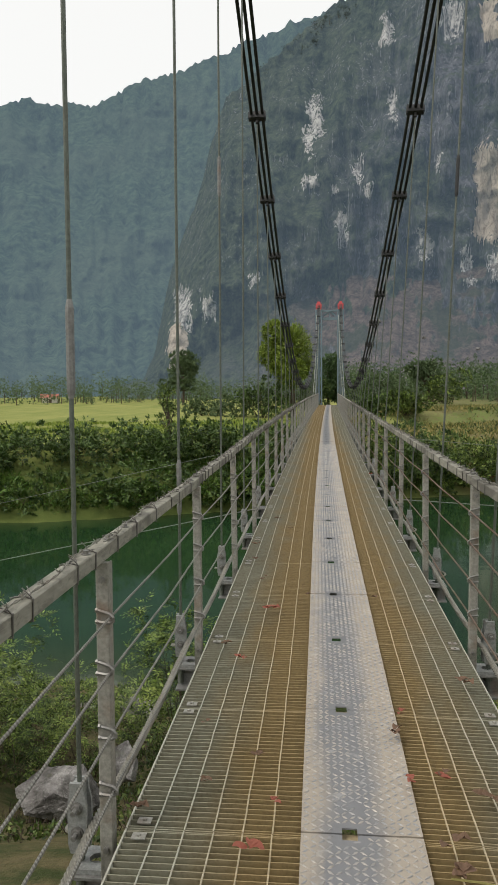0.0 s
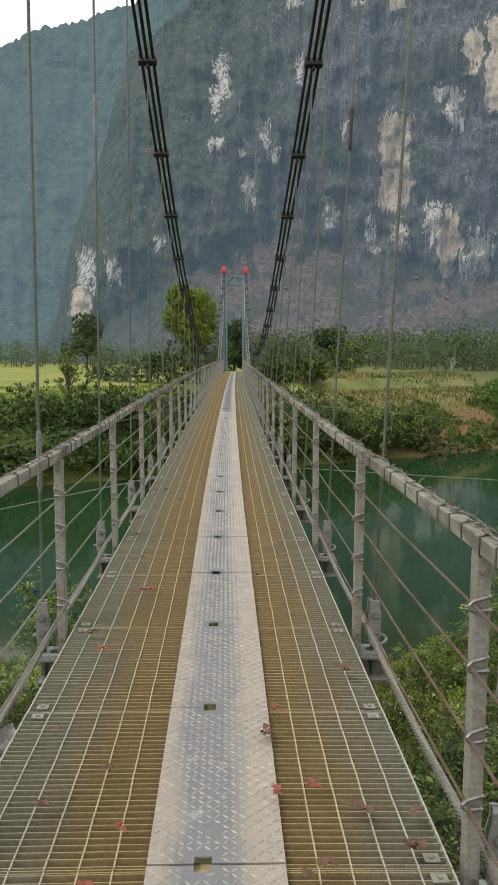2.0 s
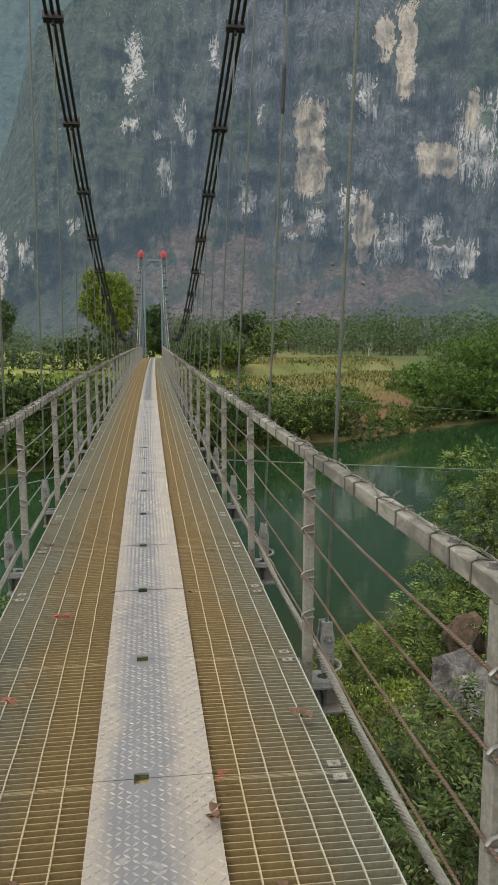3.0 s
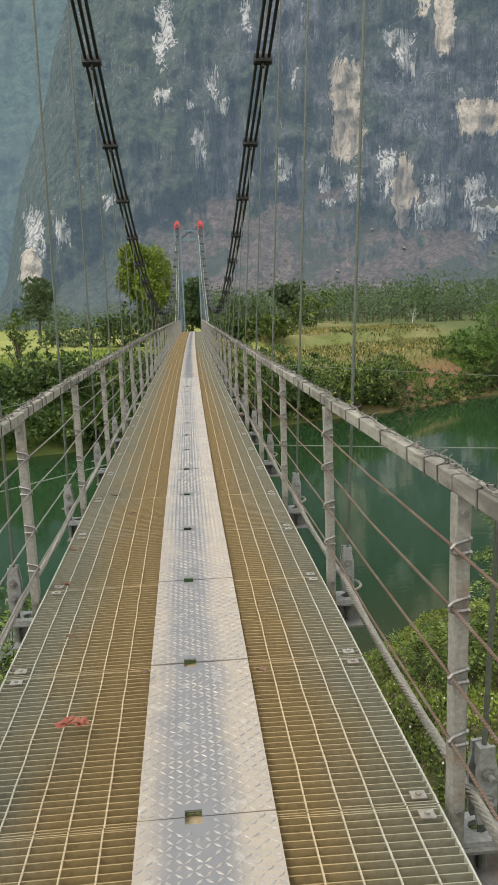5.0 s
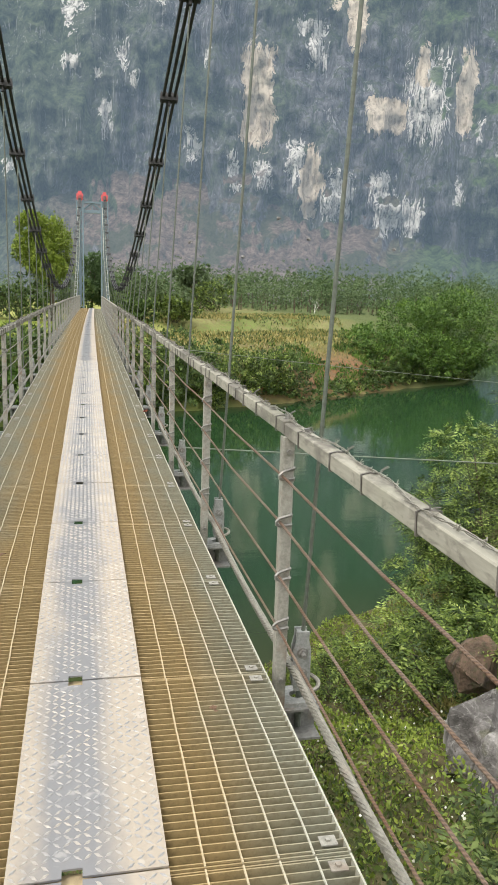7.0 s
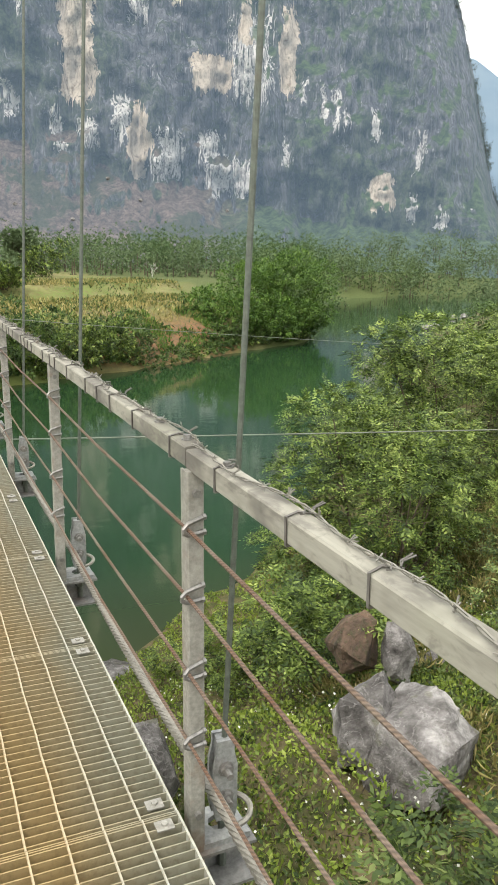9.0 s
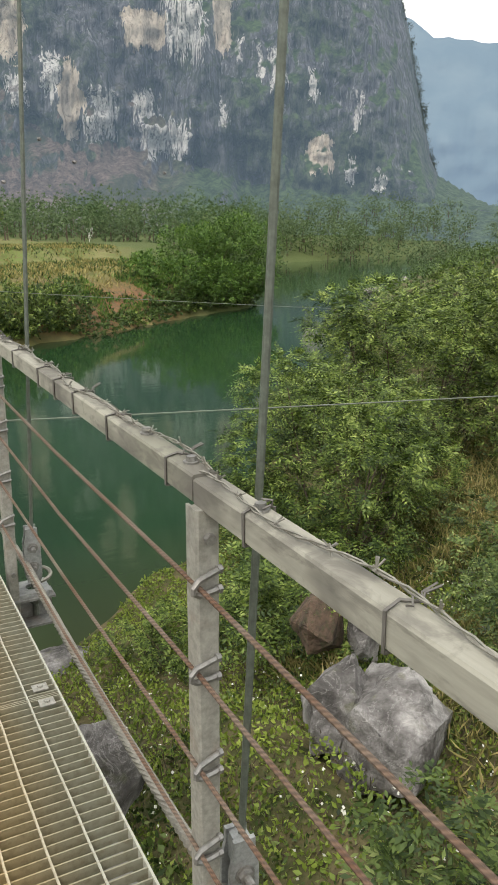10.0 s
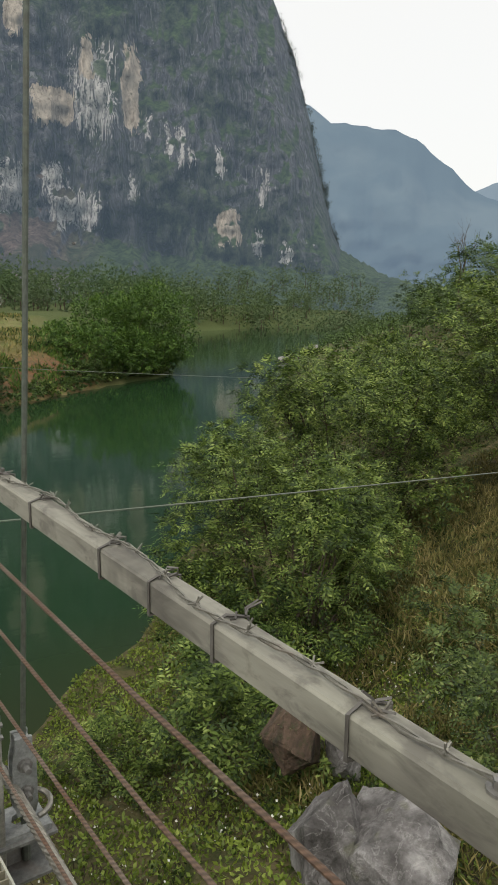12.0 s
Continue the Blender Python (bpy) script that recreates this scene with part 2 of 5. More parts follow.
M_LEAF = leaf("fresh_leaf", [(0.009, 0.018, 0.005), (0.036, 0.066, 0.012), (0.160, 0.230, 0.042), (0.42, 0.49, 0.14)])
M_LEAF_DARK = leaf("dark_leaf", [(0.012, 0.026, 0.008), (0.040, 0.076, 0.017), (0.095, 0.155, 0.035), (0.20, 0.27, 0.07)])
M_LEAF_VINE = leaf("deep_green_leaf", [(0.012, 0.034, 0.006), (0.045, 0.100, 0.014), (0.105, 0.195, 0.028), (0.22, 0.32, 0.06)])
M_LEAF_YELLOW = leaf("yellow_green_leaf", [(0.06, 0.10, 0.014), (0.14, 0.20, 0.028), (0.23, 0.30, 0.045), (0.34, 0.40, 0.08)])
# far foliage: haze is mixed into these paler, greyer leaf colours
M_LEAF_FAR = leaf("haze_paled_leaf", [(0.065, 0.10, 0.05), (0.09, 0.135, 0.062), (0.12, 0.17, 0.075), (0.155, 0.21, 0.09)], 0.85)
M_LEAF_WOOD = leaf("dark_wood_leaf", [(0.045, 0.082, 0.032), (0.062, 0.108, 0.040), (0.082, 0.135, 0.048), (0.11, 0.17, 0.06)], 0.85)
M_GRASS = leaf("dry_grass", [(0.06, 0.072, 0.018), (0.16, 0.16, 0.045), (0.32, 0.275, 0.10), (0.50, 0.42, 0.20)], 0.7)
M_HERB = leaf("bank_herb", [(0.008, 0.017, 0.005), (0.034, 0.060, 0.013), (0.105, 0.155, 0.034), (0.36, 0.40, 0.14)])
M_TWIG = leaf("brown_twig", [(0.05, 0.04, 0.03), (0.09, 0.07, 0.05), (0.13, 0.10, 0.075)], 0.9, 0.0)
M_DRYLEAF = leaf("fallen_dry_leaf", [(0.12, 0.075, 0.045), (0.20, 0.12, 0.08)], 0.8, 0.1)
M_REDLEAF = leaf("fallen_red_leaf", [(0.20, 0.05, 0.035), (0.42, 0.15, 0.10)], 0.7, 0.15)
M_FLOWER = leaf("white_flower", [(0.7, 0.7, 0.62), (0.8, 0.8, 0.75)], 0.7, 0.2)


# ---- mesh helpers ----
class Geo:
    """Collects vertices and faces of one mesh."""

    def __init__(self):
        self.v, self.f = [], []

    def add(self, verts, faces, m=None):
        n = len(self.v)
        self.v += [tuple(m @ Vector(p)) for p in verts] if m else [tuple(p) for p in verts]
        self.f += [tuple(n + i for i in q) for q in faces]
        return self

    def box(self, x0, x1, y0, y1, z0, z1, m=None, c=0.0):
        """A box, with its four long edges along y cut by c."""
        if c <= 0:
            vs = [(x, y, z) for x in (x0, x1) for y in (y0, y1) for z in (z0, z1)]
            return self.add(vs, [(0, 1, 3, 2), (4, 6, 7, 5), (0, 4, 5, 1), (2, 3, 7, 6), (0, 2, 6, 4), (1, 5, 7, 3)], m)
        ring = [(x0 + c, z0), (x1 - c, z0), (x1, z0 + c), (x1, z1 - c), (x1 - c, z1), (x0 + c, z1), (x0, z1 - c), (x0, z0 + c)]
        vs = [(x, y, z) for y in (y0, y1) for x, z in ring]
        fs = [(i, (i + 1) % 8, 8 + (i + 1) % 8, 8 + i) for i in range(8)] + [tuple(range(7, -1, -1)), tuple(range(8, 16))]
        return self.add(vs, fs, m)

    def tube(self, pts, r, n=6, caps=True):
        pts = [Vector(p) for p in pts]
        vs, side = [], None
        for i, p in enumerate(pts):
            d = (pts[min(i + 1, len(pts) - 1)] - pts[max(i - 1, 0)]).normalized()
            if side is None:
                side = d.orthogonal().normalized()
            side = (side - d * side.dot(d)).normalized()
            up = d.cross(side)
            rr = r[i] if isinstance(r, (list, tuple)) else r
            vs += [p + (side * math.cos(2 * math.pi * k / n) + up * math.sin(2 * math.pi * k / n)) * rr for k in range(n)]
        fs = [(i * n + k, i * n + (k + 1) % n, (i + 1) * n + (k + 1) % n, (i + 1) * n + k) for i in range(len(pts) - 1) for k in range(n)]
        if caps:
            fs += [tuple(range(n - 1, -1, -1)), tuple((len(pts) - 1) * n + k for k in range(n))]
        return self.add(vs, fs)

    def mesh(self, name, material, smooth=False):
        me = bpy.data.meshes.new(name)
        me.from_pydata(self.v, [], self.f)
        me.materials.append(material)
        if smooth:
            me.shade_smooth()
        me.update()
        return me


def part(name, geo, material, parent=None, label="", at=None, smooth=False):
    """One mesh object under a thing or a part."""
    me = geo if isinstance(geo, bpy.types.Mesh) else geo.mesh(name, material, smooth)
    ob = new(name, me)
    if parent:
        ob.parent = parent
    if at is not None:
        ob.matrix_basis = at
    return tagged(ob, label) if label else ob


def thing(name, label, category, group="", kind="", at=None):
    ob = new(name)
    ob.empty_display_size = 0.2
    if at is not None:
        ob.matrix_basis = at
    return tagged(ob, label, category, group, kind)


# ---- the line of the bridge ----
DECK_START, TOWER_Y = -2, 66
X_LEFT, X_RIGHT = -0.770, 0.74          # rims of the deck
PLATE_L, PLATE_R = -0.165, 0.245        # rims of the chequer plate


def deck_x(y):
    return 0.00238 * max(0.0, y - 8) ** 1.4


def deck_z(y):
    u = max(0.0, y - 5)
    return 0.0055 * u - 0.0000635 * u * u


def station(y):
    """The pose of the deck at y metres along the bridge."""
    dx, dz = deck_x(y + 0.5) - deck_x(y - 0.5), deck_z(y + 0.5) - deck_z(y - 0.5)
    return Matrix.Translation((deck_x(y), y, deck_z(y))) @ pose(0, 0, 0, math.degrees(math.atan(dz)), 0, -math.degrees(math.atan(dx)))


def cable_z(y):
    return 1.56 + (0.0073 if y < 33.5 else 0.00667) * (y - 33.5) ** 2


def cable_x(side, y):
    u = max(0.0, min(1.0, (y - 15) / 51))
    a, b, e = (-0.93, -0.07, 1.6) if side < 0 else (1.19, 1.76, 1.1)
    return a + (b - a) * u ** e


# ---- deck: plates, gratings, cross-beams ----
deck = thing("deck", "footbridge deck of chequer plate between steel gratings", "bridge deck", kind="structure")


def plate_mesh():
    g = Geo()
    w, d, t = 0.026, 0.034, 0.006
    xs, ys = [PLATE_L, -w, w, PLATE_R], [0.004, d, 1 - d, 0.996]
    for i in range(3):
        for j in range(3):
            if i == 1 and j != 1:
                continue                 # a notch at each end of the plate
            g.box(xs[i], xs[i + 1], ys[j], ys[j + 1], 0.0, t)
    return g


def tread_mesh(rng):
    """Raised lens-shaped treads, turned to and fro."""
    g = Geo()
    step = 0.027
    cols, rows_n = 15, 37
    for i in range(cols):
        for j in range(rows_n):
            x = PLATE_L + 0.016 + i * step
            y = 0.018 + j * step * 0.985
            if abs(x) < 0.042 and (y < 0.052 or y > 0.948):
                continue
            if rng.random() < (0.15 if abs(x - 0.01) < 0.05 else 0.03):
                continue                 # trodden flat
            a = (0.72 if (i + j) % 2 else -0.72) + rng.uniform(-0.06, 0.06)
            l, wd, h = 0.0150, 0.0050, 0.0040 * rng.uniform(0.6, 1.0)
            m = Matrix.Translation((x, y, 0.006)) @ Matrix.Rotation(a, 4, "Z")
            g.add([(-l, 0, 0), (0, -wd, 0), (l, 0, 0), (0, wd, 0), (-l * 0.55, 0, h), (0, -wd * 0.5, h), (l * 0.55, 0, h), (0, wd * 0.5, h)],
                  [(0, 1, 5, 4), (1, 2, 6, 5), (2, 3, 7, 6), (3, 0, 4, 7), (4, 5, 6, 7)], m)
    return g


rng = random.Random(4)
PLATE = plate_mesh().mesh("chequer_plate", M_PLATE)
TREADS = [tread_mesh(rng).mesh("tread", M_TREAD) for _ in range(3)]
STRIP = Geo().box(PLATE_L + 0.004, PLATE_R - 0.004, -0.05, 0.05, -0.030, -0.022).mesh("joint_strip", M_GROD)
for y in range(DECK_START, TOWER_Y):
    part("joint_strip", STRIP, M_GROD, deck, at=station(y))
    tilt = pose(0, 0, 0.003 + rng.uniform(-0.0015, 0.0015), rng.uniform(-0.12, 0.12), rng.uniform(-0.25, 0.25), 0)
    p = part("chequer_plate", PLATE, M_PLATE, deck, at=station(y) @ tilt)
    if y < 20:
        part("tread", TREADS[rng.randrange(3)], M_TREAD, p)

BAR_COUNT = 30
BAR_PITCH = 1.0 / BAR_COUNT


def bar_mesh(x0, x1):
    return Geo().box(x0, x1, -0.002, 0.002, -0.008, 0.030).mesh("cross_bar", M_BAR)


def grating_bars(x0, x1):
    g = Geo()
    for i in range(BAR_COUNT):
        g.box(x0, x1, (i + 0.5) * BAR_PITCH - 0.002, (i + 0.5) * BAR_PITCH + 0.002, -0.008, 0.030)
    return g.mesh("cross_bars", M_BAR)


def rods_mesh(x0, x1, n, wob):
    g = Geo()
    for i in range(n):
        x = x0 + (x1 - x0) * (i + 1) / (n + 1)
        g.tube([(x + wob.uniform(-0.0016, 0.0016), 0.002 + 0.1245 * q, 0.0295) for q in range(9)], 0.0034, 5)
    return g.mesh("twisted_rods", M_GROD)


def rim_mesh(x):
    return Geo().box(x - 0.003, x + 0.003, 0.002, 0.998, -0.012, 0.032).mesh("rim_bar", M_GROD)


def clip_geo(x):
    g = Geo().box(x - 0.024, x + 0.024, -0.019, 0.019, 0.031, 0.035)
    return g.tube([(x, 0, 0.035), (x, 0, 0.042)], 0.009, 6)


SIDES = {-1: (X_LEFT, PLATE_L + 0.004, 5), 1: (PLATE_R - 0.004, X_RIGHT, 4)}
ROD_SETS = {s: [rods_mesh(*SIDES[s], rng) for _ in range(4)] for s in SIDES}
BARS = {s: grating_bars(*SIDES[s][:2]) for s in SIDES}
BAR = {s: bar_mesh(*SIDES[s][:2]) for s in SIDES}
RIM = {s: rim_mesh(X_LEFT if s < 0 else X_RIGHT) for s in SIDES}
CLIP = {s: clip_geo(X_LEFT + 0.055 if s < 0 else X_RIGHT - 0.05).mesh("clip", M_POST) for s in SIDES}
for y in range(DECK_START, TOWER_Y):
    for s in SIDES:
        panel = part("grating_panel", ROD_SETS[s][rng.randrange(4)], M_GROD, deck,
                     at=station(y) @ pose(0, 0, -0.034 + rng.uniform(-0.002, 0.001), 0, rng.uniform(-0.15, 0.15) + (1.2 if s > 0 else 0), 0))
        part("rim_bar", RIM[s], M_GROD, panel)
        for e in (0.005, 0.995):
            part("end_bar", BAR[s], M_BAR, panel, at=pose(0, e, -0.002))
        if 2 <= y < 7:
            for i in range(BAR_COUNT):
                part("cross_bar", BAR[s], M_BAR, panel, at=pose(0, (i + 0.5) * BAR_PITCH, rng.uniform(-0.001, 0.001)))
        else:
            tagged(part("bar_grid", BARS[s], M_BAR, panel), kind="stuff")
        if y < 30:
            for e in (0.045, 0.955):
                part("clip", CLIP[s], M_POST, panel, at=pose(0, e, 0, 0, 0, 0))


def beam_geo(half):
    """A channel section under the deck."""
    g = Geo()
    g.box(-half, half, -0.05, 0.05, -0.205, -0.195)
    g.box(-half, half, -0.05, 0.05, -0.335, -0.325)
    g.box(-half, half, 0.040, 0.050, -0.3255, -0.2045)
    return g


def seat_geo(side):
    """The perforated seat on the beam's end that the hanger passes."""
    g = Geo()
    x0, x1 = (0.80, 1.0) if side > 0 else (-1.0, -0.80)
    cx, cy, r = side * 0.90, 0.09, 0.032
    ring = [(cx + r * math.cos(a * math.pi / 4), cy + r * math.sin(a * math.pi / 4)) for a in range(8)]
    hw = 0.072
    outer = [(cx + hw, cy), (cx + hw, cy + hw), (cx, cy + hw), (cx - hw, cy + hw), (cx - hw, cy), (cx - hw, cy - hw), (cx, cy - hw), (cx + hw, cy - hw)]
    vs = [(x, y, z) for z in (-0.194, -0.176) for x, y in ring + outer]
    fs = []
    for a in range(8):
        b = (a + 1) % 8
        fs += [(16 + a, 24 + a, 24 + b, 16 + b), (a, b, 8 + b, 8 + a), (8 + a, 8 + b, 24 + b, 24 + a), (a, 16 + a, 16 + b, b)]
    return g.add(vs, fs)


BEAM = beam_geo(0.985).mesh("cross_beam", M_BEAM)
SEAT = {s: seat_geo(s).mesh("seat_plate", M_CLAMP) for s in (-1, 1)}
STRINGER = Geo().box(-0.03, 0.03, 0, 2.0, -0.195, -0.047).mesh("stringer", M_BEAM)
STATIONS = list(range(-1, TOWER_Y, 2))
for y in STATIONS:
    b = part("cross_beam", BEAM, M_BEAM, deck, at=station(y) @ pose(0, 0.05, 0))
    for s in (-1, 1):
        part("seat_plate", SEAT[s], M_CLAMP, b, at=pose(0, -0.05, 0))
    for x in (-0.70, -0.14, 0.22, 0.68):
        part("stringer", STRINGER, M_BEAM, deck, at=station(y - 1) @ pose(x, 0, 0))

# ---- railings ----
LOOP_Z = (0.79, 0.605, 0.39, 0.184)


def post_geo():
    """A square hollow post with rounded corners, open at the back."""
    g = Geo()
    w, d, c, t = 0.023, 0.024, 0.004, 0.006
    ring = [(-w + c, -d), (w - c, -d), (w, -d + c), (w, d), (w - t, d), (w - t, 0.012), (-w + t, 0.012), (-w + t, d), (-w, d), (-w, -d + c)]
    n = len(ring)
    vs = [(x, y, z) for z in (-0.33, 0.94) for x, y in ring]
    return g.add(vs, [(i, (i + 1) % n, n + (i + 1) % n, n + i) for i in range(n)] + [tuple(range(n - 1, -1, -1)), tuple(range(n, 2 * n))])


def loop_geo(side):
    """A U-bolt round the post's face, holding a wire."""
    g = Geo()
    xi = -side * 0.040
    pts = [(side * 0.022, -0.031, 0.024), (side * 0.004, -0.034, 0.021), (xi * 0.72, -0.036, 0.012), (xi, -0.037, 0.000), (xi, -0.037, -0.011),
           (xi * 0.72, -0.036, -0.018), (side * 0.004, -0.034, -0.017), (side * 0.018, -0.031, -0.015)]
    g.tube(pts, 0.0065, 6)
    g.box(-0.018, 0.022, -0.034, -0.0235, -0.024, -0.016)
    for z in (0.024, -0.016):
        g.tube([(side * 0.012, -0.033, z), (side * 0.021, -0.032, z)], 0.0088, 6)
    return g


POST = post_geo().mesh("post", M_POST)
POST_BOLT = Geo().tube([(0, -0.0235, 0), (0, -0.038, 0)], 0.011, 6).mesh("bolt", M_BOLT)
LOOP = {s: loop_geo(s).mesh("u_bolt", M_BOLT) for s in (-1, 1)}
RAIL_SEG = Geo().box(-0.026, 0.026, 0.002, 1.998, -0.027, 0.027, c=0.004).mesh("top_rail", M_RAIL)
RBOLT = Geo().tube([(0, 0, 0), (0, 0, 0.004)], 0.016, 10).tube([(0, 0, 0.004), (0, 0, 0.014)], 0.010, 6).mesh("rail_bolt", M_BOLT)


def tie_geo(r):
    """Binding wire wound round the rail, with twisted ends."""
    g = Geo()
    h = 0.0288
    lean = r.uniform(-0.015, 0.015)
    loop = [(-h, 0, -h), (h, lean, -h), (h, lean, h), (0, lean * 0.5 + 0.012, h + 0.003), (-h, 0, h), (-h, 0, -h)]
    g.tube(loop, 0.0030, 4)
    for q in range(3):
        p = Vector((r.uniform(-0.01, 0.03), lean, h + 0.003))
        d = Vector((r.uniform(-1, 1), r.uniform(-1, 1), r.uniform(0.2, 1.0))).normalized()
        e = Vector((r.uniform(-1, 1), r.uniform(-1, 1), r.uniform(-0.3, 0.5))).normalized()
        g.tube([p, p + d * 0.012, p + d * 0.018 + e * 0.022], 0.0020, 4)
    return g


def barbed_geo(r, length):
    """Two twisted wires lying on the rail, with barbs."""
    g = Geo()
    a, b, n = [], [], int(length / 0.03)
    for i in range(n + 1):
        y = length * i / n
        x = 0.014 * math.sin(y * 5.1 + 1.0) + 0.008 * math.sin(y * 13.7)
        z = 0.032 + 0.007 * abs(math.sin(y * 7.3))
        t = y * 55
        a.append((x + 0.003 * math.cos(t), y, z + 0.003 * math.sin(t)))
        b.append((x - 0.003 * math.cos(t), y, z - 0.003 * math.sin(t)))
    g.tube(a, 0.0019, 4)
    g.tube(b, 0.0019, 4)
    y = 0.05
    while y < length - 0.04:
        i = int(y / 0.03)
        c = Vector(a[i])
        for q in range(4):
            d = Vector((r.uniform(-1, 1), r.uniform(-0.7, 0.7), r.uniform(-0.1, 1.0))).normalized()
            g.tube([c - d * 0.006, c + d * r.uniform(0.010, 0.019)], 0.0016, 4)
        y += r.uniform(0.08, 0.13)
    return g


TIES = [tie_geo(rng).mesh("wire_tie", M_TIE) for _ in range(5)]
BARBED = [barbed_geo(rng, 2.0).mesh("barbed_wire", M_STRAND) for _ in range(3)]
RAIL_X = {-1: -0.852, 1: 0.813}
RAIL_Z = {-1: 0.960, 1: 0.964}
for s in (-1, 1):
    rail = thing("railing", "grey footbridge railing with timber top rail, steel posts and wire ropes", "railing", group="railings of the footbridge")
    post_x, post_y = (-0.834, 0.0) if s < 0 else (0.807, 0.04)
    lift = RAIL_Z[s] - 0.968
    for y in STATIONS:
        p = part("post", POST, M_POST, rail, at=station(y) @ pose(post_x, post_y, lift, rng.uniform(-0.4, 0.4), rng.uniform(-0.6, 0.6), 0))
        for z in (-0.06, 0.885):
            part("bolt", POST_BOLT, M_BOLT, p, at=pose(0, 0, z))
        for z in LOOP_Z:
            part("u_bolt", LOOP[s], M_BOLT, p, at=pose(0, 0, z - lift - (0.04 if s < 0 else 0) + rng.uniform(-0.006, 0.006), 0, 0, rng.uniform(-5, 5)))
        seg = part("top_rail", RAIL_SEG, M_RAIL, rail, at=station(y) @ pose(RAIL_X[s], 0.05, RAIL_Z[s], rng.uniform(-0.15, 0.15), rng.uniform(-2, 2), rng.uniform(-0.15, 0.15)))
        if y < 16:
            for q in (0.07, 0.30, 1.80):
                part("rail_bolt", RBOLT, M_BOLT, seg, at=pose(0.004, q, 0.027))
        if y < 24:
            part("barbed_wire", BARBED[rng.randrange(3)], M_STRAND, seg, "rusty barbed wire")
            q = 0.12
            while q < 1.95:
                part("wire_tie", TIES[rng.randrange(5)], M_TIE, seg, at=pose(0, q, 0))
                q += rng.choice((0.13, 0.19, 0.28, 0.36))
    for i, z in enumerate(LOOP_Z):
        xin = post_x - s * 0.030
        pts = [tuple(station(yy) @ Vector((xin, post_y - 0.036, z - 0.002 - (0.04 if s < 0 else 0)))) for yy in STATIONS]
        pts2 = []
        for a, b in zip(pts, pts[1:]):
            mid = [(a[0] + b[0]) / 2, (a[1] + b[1]) / 2, (a[2] + b[2]) / 2 - 0.010 * (1 + (i % 2))]
            pts2 += [a, mid]
        part("wire_rope", Geo().tube(pts2 + [pts[-1]], 0.0050, 6), M_WIRE if s > 0 else M_WIRE_GREY, rail, "rusty wire rope" if s > 0 else "")


# ---- hangers with their clamps ----
def clamp_geo():
    """Two cheek plates with a waist at the top, bolted through."""
    g = Geo()
    prof = [(-0.028, -0.125), (0.028, -0.125), (0.036, -0.09), (0.036, 0.055), (0.026, 0.10), (0.026, 0.135), (-0.026, 0.135), (-0.026, 0.10), (-0.036, 0.055), (-0.036, -0.09)]
    n = len(prof)
    for y0, y1 in ((-0.030, -0.018), (0.018, 0.030)):
        vs = [(x, y, z) for y in (y0, y1) for x, z in prof]
        g.add(vs, [tuple(range(n)), tuple(range(2 * n - 1, n - 1, -1))] + [(i, n + i, n + (i + 1) % n, (i + 1) % n) for i in range(n)])
    g.box(-0.020, 0.020, -0.0185, 0.0185, 0.06, 0.13)
    return g


def bolt_geo():
    g = Geo().tube([(0, -0.034, 0), (0, -0.031, 0)], 0.024, 10)
    g.tube([(0, -0.046, 0), (0, -0.033, 0)], 0.018, 6)
    g.tube([(0, -0.072, 0), (0, 0.050, 0)], 0.010, 8)
    return g.tube([(0, 0.031, 0), (0, 0.046, 0)], 0.018, 6)


def shackle_geo():
    """The bent rope end that hooks out below the clamp."""
    pts = [(0.0 + 0.055 * math.sin(a), 0.0 - 0.05 * (1 - math.cos(a)), -0.03 - 0.010 * a) for a in [q * 0.35 for q in range(10)]]
    return Geo().tube(pts, 0.009, 6)


CLAMP, CBOLT, SHACKLE = clamp_geo().mesh("clamp", M_CLAMP), bolt_geo().mesh("bolt", M_BOLT), shackle_geo().mesh("rope_end", M_STRAND)
STEM = Geo().tube([(0, 0, -0.30), (0, 0, -0.13)], 0.014, 8).tube([(0, 0, -0.235), (0, 0, -0.210)], 0.026, 6).mesh("stem", M_ROD)
SLEEVES = {(-1, 3): 1.50, (-1, 5): 0.76, (-1, 7): 3.16, (1, 7): 3.10}     # height above the hanger's foot
for s in (-1, 1):
    for y in STATIONS[2:]:
        foot = station(y) @ Vector((s * (0.960 if s < 0 else 0.908), 0.08, -0.015))
        top = Vector((cable_x(s, y + 0.09), y + 0.09, cable_z(y + 0.09) - 0.10))
        h = thing("hanger", "green-grey steel hanger rod with a bolted clamp plate at its foot", "bridge hanger", "hangers of the footbridge", at=Matrix.Translation(foot))
        run = top - foot
        up = run.normalized()
        part("rod", Geo().tube([up * 0.10, run * 0.5, run], 0.0088, 8), M_ROD, h)
        if (s, y) in SLEEVES:
            low = up * SLEEVES[s, y]
            part("sleeve", Geo().tube([low, low + up * 0.03, low + up * 0.31, low + up * 0.34], [0.010, 0.0155, 0.0155, 0.010], 8),
                 M_BEAM if s < 0 else M_CABLE, h, "grey turnbuckle sleeve" if s < 0 else "black turnbuckle sleeve")
        turn = Matrix.Rotation(rng.uniform(-0.15, 0.15), 4, "Z")
        c = part("clamp", CLAMP, M_CLAMP, h, at=turn)
        for z in (0.045, -0.045):
            part("bolt", CBOLT, M_BOLT, c, at=pose(0, 0, z))
        part("stem", STEM, M_ROD, h)
        part("rope_end", SHACKLE, M_STRAND, h, at=pose(s * 0.01, 0, -0.03, 0, 0, 0 if s > 0 else 180))

